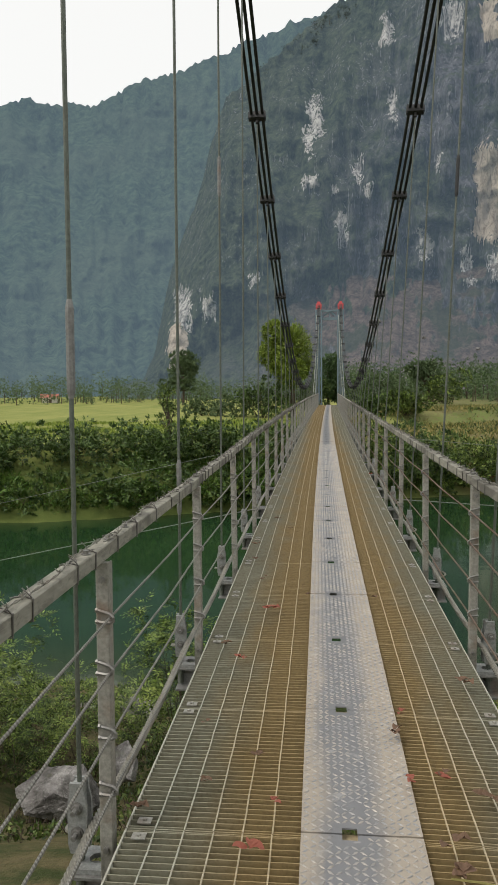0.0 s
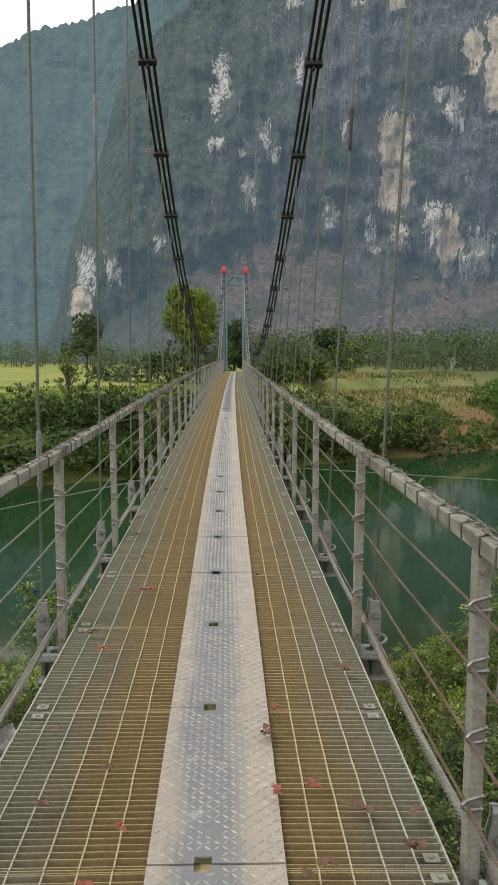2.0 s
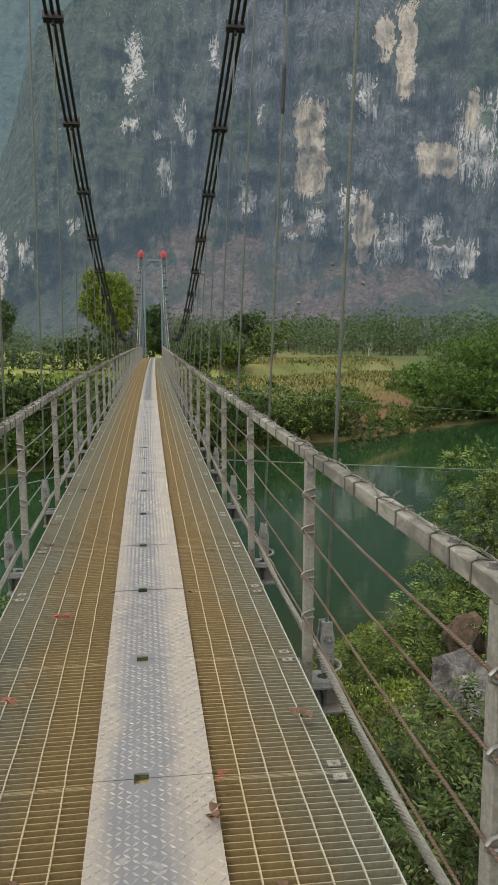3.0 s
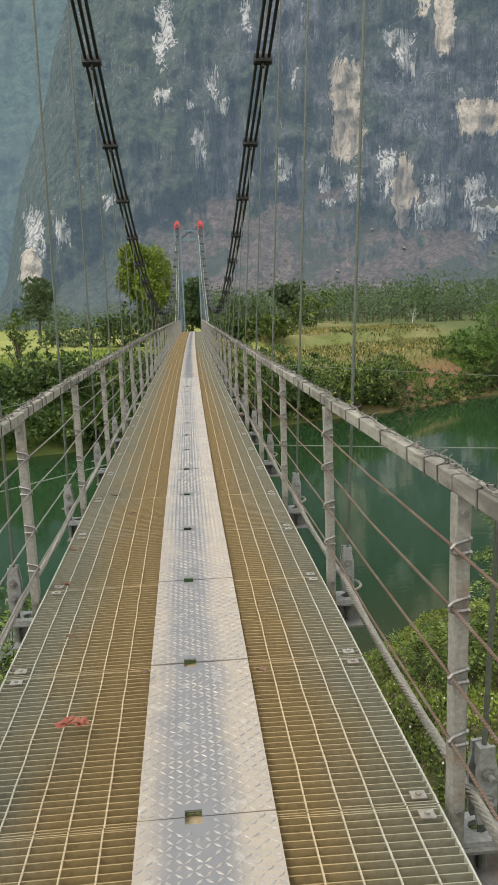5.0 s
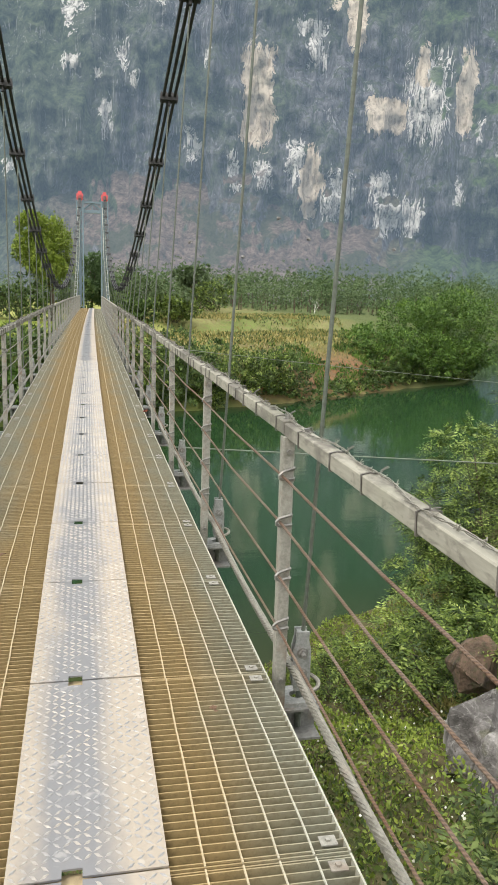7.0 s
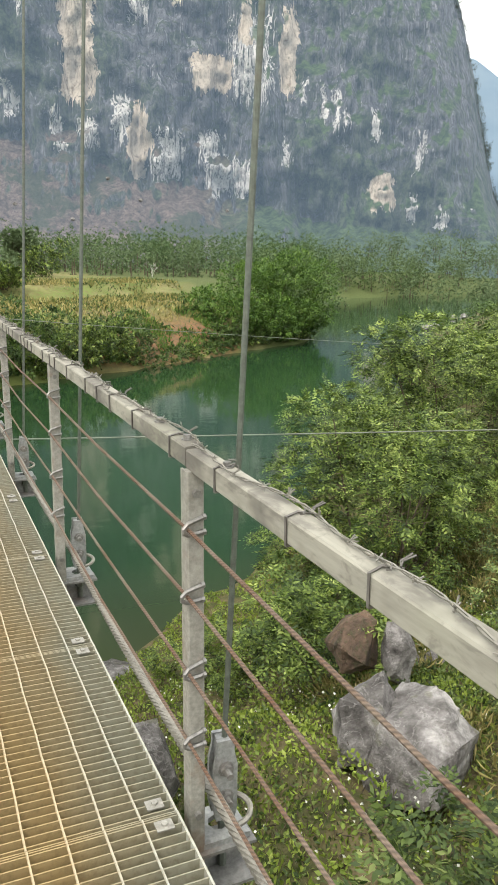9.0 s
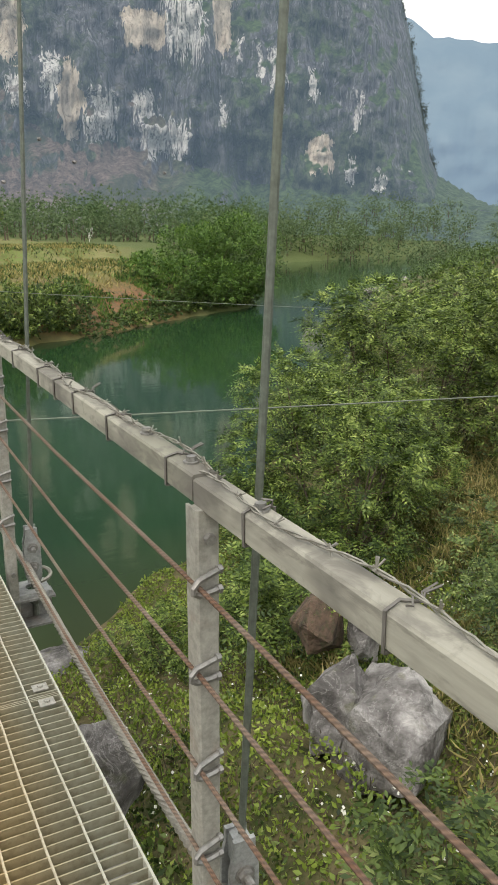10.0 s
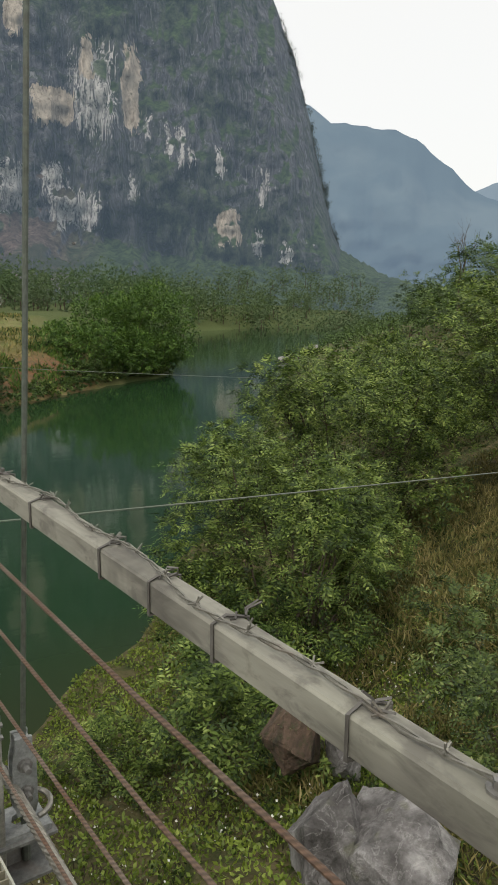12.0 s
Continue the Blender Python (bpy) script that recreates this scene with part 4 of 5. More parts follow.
def mountain_mesh(name, sky, scree, base, cliff, ridge, material, rough, nu, nv, lo, hi, seed, bushy=0.0, gentle=False, crowns=0.0, foot=0.22):
    az = np.radians(np.linspace(lo, hi, nu))
    deg = np.degrees(az)
    v = np.linspace(0, 1, nv)
    top = np.interp(deg, [p[0] for p in sky], [p[1] for p in sky])
    top = top + (fbm(deg * 0.9, deg * 0 + 2.0, seed, 6) - 0.5) * 0.7 * np.clip(top / 10, 0.1, 1) + (fbm(deg * 6.0, deg * 0 + 4.0, seed + 9, 3) - 0.5) * bushy
    sc = np.minimum(np.interp(deg, [p[0] for p in scree], [p[1] for p in scree]), top * 0.8)
    R, E = np.zeros((nv, nu)), np.zeros((nv, nu))
    for j, q in enumerate(v):
        if q < foot:
            s = q / foot
            e = -2.2 + (sc + 2.2) * s
            r = base + (cliff - base) * s
        else:
            s = (q - foot) / (1 - foot)
            e = sc + (top - sc) * s
            r = cliff + (ridge - cliff) * (1.3 * s if gentle else s ** 2.2 * 0.75)
        R[j], E[j] = r, e
    A = np.repeat(az[None], nv, 0)
    D = np.degrees(A)
    Vg = np.repeat(v[:, None], nu, 1)
    d = (fbm(D * 0.35, E * 0.12, seed + 1, 5) - 0.5) * rough * 2.2 + (fbm(D * 1.6, E * 0.35, seed + 2, 4) - 0.5) * rough * 0.8
    d = d + (fbm(D * 0.5, E * 0.9, seed + 3, 4) - 0.5) * rough * 0.7
    d = d + (np.abs(fbm(D * 1.5, E * 1.5, seed + 4, 3) - 0.5) * 2 - 0.4) * crowns
    R = R + d * np.clip(Vg * 5, 0, 1)
    X, Y, Z = R * np.sin(A), R * np.cos(A) + 5.5, 1.5 + R * np.tan(np.radians(E))
    # the far side of the ridge
    X = np.vstack([X, X[-1:] * 1.35]); Y = np.vstack([Y, Y[-1:] * 1.35]); Z = np.vstack([Z, Z[-1:] * 0 - 3])
    A = np.vstack([A, A[-1:]]); E = np.vstack([E, E[-1:]])
    return grid_mesh(name, X, Y, Z, material, True, np.stack([A, np.radians(E)], -1))


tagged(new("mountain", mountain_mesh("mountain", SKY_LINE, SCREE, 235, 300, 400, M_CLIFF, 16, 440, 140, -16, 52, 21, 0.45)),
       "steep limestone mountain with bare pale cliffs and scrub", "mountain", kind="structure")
k = Mat("wooded_slope_hazed", 1.0, 0, 0)
v = k.world_space()
n1, n2, n3 = k.noise(v, 0.012, 4, 0.55), k.noise(v, 0.16, 5, 0.7), k.noise(v, 0.55, 4, 0.75)
c = k.mix(k.step(n2, 0.36, 0.64), (0.018, 0.034, 0.026), (0.078, 0.112, 0.068))
c = k.mix(k.math("MULTIPLY", k.step(n1, 0.46, 0.62), 0.55), c, (0.080, 0.100, 0.068))
c = k.mix(k.math("MULTIPLY", k.step(n3, 0.52, 0.64), 0.5), c, (0.018, 0.030, 0.022))
k.color(c).bump(k.math("ADD", n2, k.math("MULTIPLY", n3, 0.5)), 1.0, 6.0)
# the slope glows blue to imitate the air's haze before it
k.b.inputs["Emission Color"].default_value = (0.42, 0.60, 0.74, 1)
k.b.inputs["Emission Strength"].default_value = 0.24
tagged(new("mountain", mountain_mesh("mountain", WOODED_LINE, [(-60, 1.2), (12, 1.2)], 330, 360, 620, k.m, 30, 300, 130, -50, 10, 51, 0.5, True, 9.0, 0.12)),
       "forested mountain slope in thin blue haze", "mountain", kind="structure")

k = Mat("hazy_far_mountain", 1.0, 0, 0)
v = k.world_space()
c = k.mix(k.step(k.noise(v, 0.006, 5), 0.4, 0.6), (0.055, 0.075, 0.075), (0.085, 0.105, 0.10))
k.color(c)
# distance haze is put into the bluish base colour and this emission
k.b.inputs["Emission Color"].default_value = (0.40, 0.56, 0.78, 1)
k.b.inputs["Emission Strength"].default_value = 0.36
M_FAR = k.m
FAR_LINE = [(30, 14), (39.0, 13.2), (41.2, 12.2), (43.2, 11.8), (45.6, 11.4), (47.4, 10.5), (49.2, 9.3), (50.8, 7.7), (52.0, 6.9), (56, 6.0), (64, 5), (80, 6), (110, 5)]
k = Mat("hazier_far_mountain", 1.0, 0, 0)
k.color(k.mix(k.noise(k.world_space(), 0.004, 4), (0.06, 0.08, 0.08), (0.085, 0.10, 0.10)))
# stronger glow for the thicker haze on the farther ridge
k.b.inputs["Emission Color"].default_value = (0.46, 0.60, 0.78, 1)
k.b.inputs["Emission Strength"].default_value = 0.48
M_FARTHER = k.m
FARTHER_LINE = [(48, 5), (51, 7.2), (52.8, 8.0), (54, 8.3), (58, 8.8), (66, 7), (80, 8), (110, 6)]
flat = [(0, 1.0), (110, 1.0)]
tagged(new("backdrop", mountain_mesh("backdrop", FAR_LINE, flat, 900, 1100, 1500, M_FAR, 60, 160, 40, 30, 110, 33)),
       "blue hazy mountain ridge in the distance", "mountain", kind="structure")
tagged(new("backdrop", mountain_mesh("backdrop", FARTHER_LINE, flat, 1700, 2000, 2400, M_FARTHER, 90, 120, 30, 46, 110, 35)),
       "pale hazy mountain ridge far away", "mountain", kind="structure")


# ---- plants ----
def leaves_mesh(name, points, normals, size, material, seed, aspect=0.45, droop=0.3):
    """Folded leaves of four points each, standing out along their normals."""
    r = np.random.RandomState(seed)
    n = len(points)
    d = normals + r.normal(0, 0.75, (n, 3))
    d[:, 2] -= droop
    d /= np.linalg.norm(d, axis=1, keepdims=True) + 1e-9
    side = np.cross(d, r.normal(0, 1, (n, 3)))
    side /= np.linalg.norm(side, axis=1, keepdims=True) + 1e-9
    up = np.cross(side, d)
    L = size * r.uniform(0.6, 1.3, (n, 1))
    p0 = points
    p1 = points + d * L * 0.45 + side * L * aspect * 0.5 + up * L * 0.10
    p2 = points + d * L
    p3 = points + d * L * 0.45 - side * L * aspect * 0.5 + up * L * 0.10
    co = np.stack([p0, p1, p2, p3], 1).reshape(-1, 3)
    me = bpy.data.meshes.new(name)
    me.vertices.add(n * 4)
    me.vertices.foreach_set("co", co.astype(np.float32).ravel())
    me.loops.add(n * 6)
    base = np.arange(n)[:, None] * 4
    me.loops.foreach_set("vertex_index", (base + np.array([[0, 1, 2, 0, 2, 3]])).astype(np.int32).ravel())
    me.polygons.add(n * 2)
    me.polygons.foreach_set("loop_start", (np.arange(n * 2) * 3).astype(np.int32))
    me.update(calc_edges=True)
    me.materials.append(material)
    return me


def soup_mesh(name, co, corners, material):
    """A mesh of loose faces with that many corners each, from their points in order."""
    n = len(co) // corners
    me = bpy.data.meshes.new(name)
    me.vertices.add(len(co))
    me.vertices.foreach_set("co", co.astype(np.float32).ravel())
    me.loops.add(len(co))
    me.loops.foreach_set("vertex_index", np.arange(len(co), dtype=np.int32))
    me.polygons.add(n)
    me.polygons.foreach_set("loop_start", (np.arange(n) * corners).astype(np.int32))
    me.update(calc_edges=True)
    me.materials.append(material)
    return me


def unit(a):
    return a / (np.linalg.norm(a, axis=1, keepdims=True) + 1e-9)


def spray_mesh(name, points, normals, size, material, seed, droop=0.25):
    """Feathered sprays: leaflets in pairs along a drooping stalk, spread out flat towards the light."""
    r = np.random.RandomState(seed)
    n = len(points)
    d = unit(normals * np.array([1, 1, 0.5]) + r.normal(0, 0.55, (n, 3)) - np.array([0, 0, droop]))
    flat_ = unit(np.array([[0, 0, 1.0]]) + 0.35 * normals + r.normal(0, 0.28, (n, 3)))
    side = unit(np.cross(flat_, d))
    up = np.cross(d, side)
    L = size * r.uniform(0.75, 1.25, (n, 1))
    faces = []
    for along, s in ((0.35, -1), (0.5, 1), (0.95, -1), (1.1, 1), (1.55, -1), (1.7, 1), (2.1, 0)):
        p = points + d * L * along - np.array([[0, 0, 0.10]]) * L * along ** 2
        e = unit(d * (0.55 if s else 1.0) + side * s + r.normal(0, 0.12, (n, 3)))
        w = np.cross(up, e)
        l = L * (1.05 - 0.18 * along) * r.uniform(0.85, 1.15, (n, 1))
        faces.append(np.stack([p, p + e * l * 0.5 + w * l * 0.19, p + e * l - up * l * 0.12, p + e * l * 0.5 - w * l * 0.19], 1))
    return soup_mesh(name, np.stack(faces, 1).reshape(-1, 3), 4, material)


def tri_leaves_mesh(name, points, normals, size, material, seed, aspect=0.6):
    """Single-triangle leaves for crowns that stay far off."""
    r = np.random.RandomState(seed)
    n = len(points)
    d = unit(normals + r.normal(0, 0.6, (n, 3)) - np.array([0, 0, 0.35]))
    side = unit(np.cross(d, np.array([[0, 0, 1.0]]) + 0.45 * normals + r.normal(0, 0.45, (n, 3))))
    L = size * r.uniform(0.6, 1.3, (n, 1))
    co = np.stack([points + side * L * aspect * 0.5, points + d * L, points - side * L * aspect * 0.5], 1)
    return soup_mesh(name, co.reshape(-1, 3), 3, material)


def lobe_points(lobes, n, seed, inner=0.55, per=14):
    """Points in clustered tufts over the skins of several ellipsoids."""
    r = np.random.RandomState(seed)
    vol = np.array([l[3] * l[4] for l in lobes]) ** 1.0
    cnt = np.maximum(8, (n * vol / vol.sum()).astype(int))
    P, N = [], []
    for (cx, cy, cz, rh, rv), m in zip(lobes, cnt):
        tufts = max(10, m // per)
        a = r.normal(0, 1, (tufts, 3))
        a /= np.linalg.norm(a, axis=1, keepdims=True)
        rad = (inner + (1.06 - inner) * r.rand(tufts, 1) ** 0.6)
        c = a * rad * np.array([rh, rh, rv])
        i = r.randint(0, tufts, m)
        p = c[i] + r.normal(0, 1, (m, 3)) * np.array([rh, rh, rv]) * 0.065
        P.append(p + np.array([cx, cy, cz]))
        q = a[i] * np.array([1, 1, 1.0]) + np.array([0, 0, 0.35])
        N.append(q)
    return np.vstack(P), np.vstack(N)


def branches_geo(lobes, r, thick, twigs):
    g = Geo()
    for cx, cy, cz, rh, rv in lobes:
        base = Vector((cx * 0.12, cy * 0.12, -0.3))
        tip = Vector((cx, cy, cz))
        mid = base.lerp(tip, 0.5) + Vector((r.uniform(-1, 1), r.uniform(-1, 1), 0)) * rh * 0.2
        g.tube([base, mid, tip], [thick, thick * 0.7, thick * 0.35], 6)
        for q in range(twigs):
            d = Vector((r.uniform(-1, 1), r.uniform(-1, 1), r.uniform(-0.2, 1))).normalized()
            e = tip + Vector((d.x * rh, d.y * rh, d.z * rv)) * 0.9
            g.tube([mid.lerp(tip, 0.6), mid.lerp(e, 0.6) + Vector((0, 0, 0.05 * rv)), e], [thick * 0.35, thick * 0.22, thick * 0.08], 3)
    return g


def bush(name, label, category, x, y, lobes, n, size, material, seed, thick=0.05, z=None, group="", far=False):
    z = float(land_z(x, y)) if z is None else z
    t = thing(name, label, category, group, at=Matrix.Translation((x, y, z)))
    if far:
        P, N = lobe_points(lobes, int(n * 1.1), seed)
        me = tri_leaves_mesh("foliage", P, N, size * 0.85, material, seed)
    else:
        P, N = lobe_points(lobes, int(n * 1.25 / 7), seed, 0.70, 5)
        me = spray_mesh("foliage", P, N, size, material, seed)
    part("foliage", me, material, t)
    part("stem", branches_geo(lobes, random.Random(seed), thick * 0.45, 2 if far else 3), M_TWIG, t)
    return t


def lumps(r, w, h, n, squat=0.8, small=1.0):
    """Lobes that make up an uneven crown of about w by h."""
    out = [(0, 0, h * 0.45, w * 0.36, h * 0.42)]
    for _ in range(n):
        a, q = r.uniform(0, 2 * math.pi), r.uniform(0.25, 0.5) * w
        rad = r.uniform(0.16, 0.28) * w * small
        out.append((math.cos(a) * q, math.sin(a) * q, r.uniform(0.2, 0.85) * h, rad, rad * squat))
    return out


R = random.Random(12)
GN = "shrubs on the near bank"
# big shrubs beside the bridge, on the near bank
for x, y, w, h, n, size, mat_, seed in [
        (8.6, 17.2, 4.4, 4.5, 44000, 0.105, M_LEAF, 1), (13.8, 21.0, 5.2, 5.2, 36000, 0.125, M_LEAF, 2), (14.6, 25.6, 5.2, 3.3, 24000, 0.14, M_LEAF, 3),
        (17.5, 18.0, 5.6, 5.6, 30000, 0.13, M_LEAF, 4), (21.0, 26.0, 6.2, 3.7, 26000, 0.15, M_LEAF, 5), (27.0, 34.0, 6.5, 2.4, 18000, 0.18, M_LEAF, 6),
        (28.0, 25.5, 7.0, 4.9, 20000, 0.18, M_LEAF, 7), (38.0, 43.0, 7.0, 1.9, 12000, 0.22, M_LEAF, 8), (40.0, 33.0, 9.0, 4.8, 14000, 0.26, M_LEAF_DARK, 9),
        (51.0, 47.0, 10.0, 3.4, 14000, 0.28, M_LEAF_DARK, 10), (66.0, 62.0, 9.0, 2.6, 10000, 0.36, M_LEAF_DARK, 11), (92.0, 84.0, 12.0, 5.0, 8000, 0.45, M_LEAF_FAR, 13)]:
    bush("shrub", "large leafy green shrub on the near river bank", "shrub", x, y, lumps(R, w, h, 20, 0.75, 0.8), n, size, mat_, seed, 0.07, group=GN)
# small ones under the bridge's rails
for x, y, w, h, n, size, mat_, seed in [
        (5.6, 14.2, 2.4, 1.9, 7000, 0.11, M_LEAF, 21), (6.8, 16.4, 2.6, 2.2, 6000, 0.12, M_LEAF_DARK, 22), 
        (3.2, 8.2, 1.8, 1.0, 5000, 0.09, M_HERB, 24), (5.2, 8.6, 2.2, 1.3, 5500, 0.09, M_HERB, 25), 
        (-4.4, 10.4, 2.0, 1.5, 8000, 0.060, M_LEAF, 27), (-3.9, 12.2, 2.2, 1.8, 6000, 0.070, M_LEAF, 28), (-2.3, 12.2, 1.7, 2.7, 3600, 0.10, M_LEAF, 29),
        (-5.4, 9.6, 2.8, 2.0, 9000, 0.075, M_LEAF, 30), (-6.8, 13.5, 2.6, 1.6, 4000, 0.08, M_LEAF, 32),
        (-3.4, 14.6, 1.8, 1.4, 3000, 0.08, M_LEAF, 33), (2.2, 6.2, 1.5, 0.8, 3500, 0.08, M_HERB, 34), (7.6, 11.2, 2.6, 1.2, 5000, 0.09, M_HERB, 35), (4.6, 16.0, 1.7, 1.1, 4000, 0.09, M_LEAF, 36), (9.6, 13.4, 2.0, 1.0, 3500, 0.09, M_HERB, 38), (11.6, 12.0, 1.8, 0.9, 3000, 0.09, M_HERB, 39)]:
    bush("bush", "low green bush growing on the near bank below the footbridge", "bush", x, y, lumps(R, w, h, 8, 0.7), n, size, mat_, seed, 0.025, group="bushes below the footbridge")

# ground cover: herbs, dry grass and flowers
def cover(name, label, x0, x1, y0, y1, n, size, material, seed, keep, aspect, stand, off_turf=False):
    r = np.random.RandomState(seed)
    x, y = r.uniform(x0, x1, n), r.uniform(y0, y1, n)
    ok = (near_y(x) - y > 0.12) & (fbm(x * 0.5, y * 0.5, seed) > keep)
    if material is M_HERB:
        ok &= ~((x < -1.2) & (x > -5) & (y < 9.8) & (fbm(x * 0.9, y * 0.9, 77) > 0.46))   # bare earth on the left bank
    if off_turf:
        ok &= ~((line_y(NEAR_SHORE, x) - y < 4.6 + 2 * fbm(x * 0.6, y * 0.6, 8)) & (x > 0.5) & (x < 7.5))
    x, y = x[ok], y[ok]
    P = np.stack([x, y, land_z(x, y) + r.uniform(0, stand * 0.6, len(x))], -1)
    N = np.tile(np.array([[0, 0, 1.0 if stand > 0.1 else 0.4]]), (len(x), 1))
    ob = new(name, leaves_mesh(name, P, N, size, material, seed, aspect, 0))
    tagged(ob, label, "ground plants", kind="stuff")


cover("herbs", "low green herbs covering the near bank", -9, 15, 1, 20, 150000, 0.062, M_HERB, 41, 0.36, 0.55, 0.25, True)
cover("broad_herbs", "broad-leaved light green weeds among the boulders", 1, 13, 5, 15, 16000, 0.095, M_HERB, 46, 0.5, 0.7, 0.4, True)
cover("turf", "short bright green turf by the water", 0.6, 11, 9, 24, 80000, 0.07, M_LEAF_YELLOW, 42, 0.25, 0.55, 0.06)
cover("dry_grass", "dry yellow grass on the slope", 5, 20, 3, 21, 78000, 0.22, M_GRASS, 43, 0.36, 0.07, 0.3, True)
cover("leaf_litter", "brown twigs and dead leaves among the herbs", -8, 10, 3, 17, 32000, 0.11, M_TWIG, 45, 0.5, 0.12, 0.12)
cover("flowers", "tiny white flowers among the herbs", 1, 9, 6, 17, 2200, 0.035, M_FLOWER, 44, 0.42, 0.9, 0.5)

def far_cover(name, label, x0, x1, d0, d1, n, size, material, seed):
    r = np.random.RandomState(seed)
    x = r.uniform(x0, x1, n)
    y = line_y(FAR_SHORE, x) + r.uniform(d0, d1, n)
    ok = fbm(x * 0.35, y * 0.35, seed) > 0.45
    x, y = x[ok], y[ok]
    P = np.stack([x, y, land_z(x, y)], -1)
    tagged(new(name, leaves_mesh(name, P, np.tile(np.array([[0, 0, 1.2]]), (len(x), 1)), size, material, seed, 0.3, 0)), label, "ground plants", kind="stuff")


far_cover("terrace_weeds", "dry weeds on the grassy terrace", 3, 30, 4, 40, 16000, 0.38, M_GRASS, 47)
far_cover("terrace_herbs", "green tufts on the grassy terrace", 3, 30, 3, 40, 12000, 0.38, M_HERB, 48)
far_cover("bank_grass", "green grass on the far bank's slope", -28, 26, 0.3, 6, 30000, 0.30, M_LEAF_VINE, 49)
far_cover("crop_rows", "ripening yellow-green crop in the level field", -34, 3, 7, 45, 22000, 0.34, M_LEAF_YELLOW, 50)

# hedge of shrubs on the far bank
GF = "shrubs on the far bank"
for i in range(36):
    x = -30 + i * 0.86 + R.uniform(-0.8, 0.8)
    back = i % 2
    y = float(line_y(FAR_SHORE, x)) + (R.uniform(4.0, 6.5) if back else R.uniform(1.0, 2.6))
    h = R.uniform(3.4, 4.6) if back else R.uniform(1.8, 3.0)
    bush("shrub", "dark green shrub overhanging the far river bank", "shrub", x, y, lumps(R, R.uniform(5, 7), h, 9, 0.6), 4000 if back else 2900, 0.27,
         M_LEAF_DARK if i % 4 else M_LEAF_VINE, 60 + i, 0.06, z=WATER_Z + (1.3 if back else 0.2), group=GF, far=True)
for i, (x, y, w, h, n) in enumerate([(3.0, 52.5, 5, 4.2, 7000), (7, 55, 6, 4.0, 8000), (11, 57, 6.5, 3.4, 9000), (15, 59.5, 5, 3.0, 7000), (26.5, 68, 6, 4.6, 8000), (31, 71.5, 8, 7.8, 18000),
                                     (36.5, 75, 9, 8.6, 18000), (28, 74, 6, 5.5, 8000), (37.6, 75, 4, 3.6, 5000), (38.3, 79, 5, 4.2, 6000), (31.5, 69, 5, 3.4, 6000), (24.5, 65.5, 4, 2.2, 4000), (39, 88, 6, 4.5, 8000), (3, 60, 5, 5.0, 6000), (35.5, 71.5, 6, 4.0, 8000)]):
    bush("shrub", "dense dark green shrub on the far river bank", "shrub", x, y, lumps(R, w, h, 10), n, 0.24, M_LEAF_VINE if 25 < x < 40 else M_LEAF_DARK if i % 2 else M_LEAF, 120 + i, 0.08, group=GF, z=WATER_Z + 0.5, far=True)

for i in range(20):
    x = -6 + i * 2.2 + R.uniform(-0.5, 0.5)
    y = float(line_y(FAR_SHORE, x)) + R.uniform(0.6, 1.6)
    bush("shrub", "low shrub hanging over the water at the far bank", "shrub", x, y, lumps(R, R.uniform(3.0, 4.0), R.uniform(1.4, 2.0) * (0.7 if 15 < x < 24 else 1.0), 7, 0.6), 2600, 0.24,
         M_LEAF if i % 3 == 0 else M_LEAF_DARK, 150 + i, 0.05, z=WATER_Z + 0.1, group=GF, far=True)


# trees
def tree(label, x, y, h, w, n, size, material, seed, group=""):
    r = random.Random(seed)
    z = float(land_z(x, y))
    t = thing("tree", label, "tree", group, at=Matrix.Translation((x, y, z)))
    lobes = [(0, 0, h * 0.62, w * 0.30, h * 0.30)]
    for _ in range(12):
        a, q = r.uniform(0, 2 * math.pi), r.uniform(0.1, 0.42) * w
        rad = r.uniform(0.13, 0.22) * w
        lobes.append((math.cos(a) * q, math.sin(a) * q, h * r.uniform(0.32, 0.92), rad, rad * r.uniform(0.7, 1.0)))
    P, N = lobe_points(lobes, n * 2, seed)
    part("crown", tri_leaves_mesh("crown", P, N, size * 0.8, material, seed), material, t)
    g = Geo()
    g.tube([(0, 0, -0.4), (0.05 * h * 0.2, 0, h * 0.3), (0, 0.03 * h * 0.2, h * 0.7)], [h * 0.028, h * 0.020, h * 0.008], 7)
    for l in lobes[1:]:
        g.tube([(0, 0, h * 0.28), (l[0] * 0.5, l[1] * 0.5, l[2] * 0.75), l[:3]], [h * 0.010, h * 0.007, h * 0.003], 5)
    part("trunk", g, M_TWIG, t)
    return t


tree("tall yellow-green tree beside the far bridge tower", -3.6, 100, 13.2, 8.6, 20000, 0.34, M_LEAF_YELLOW, 201)
tree("dark green tree behind the far bridge tower", 1.2, 112, 9.0, 8.0, 9000, 0.36, M_LEAF_WOOD, 202)
tree("thin young tree at the edge of the field", -12.5, 62, 4.6, 2.2, 700, 0.22, M_LEAF, 203)
tree("slender young tree on the far river bank", -10.0, 50, 3.4, 1.6, 420, 0.20, M_LEAF, 204)
tree("slender tree on the grassy terrace", 16.5, 118, 7.0, 6.0, 4000, 0.5, M_LEAF_FAR, 205)
tree("dark round tree at the foot of the cliff", -31, 172, 12.0, 10.0, 6000, 0.6, M_LEAF_FAR, 206)

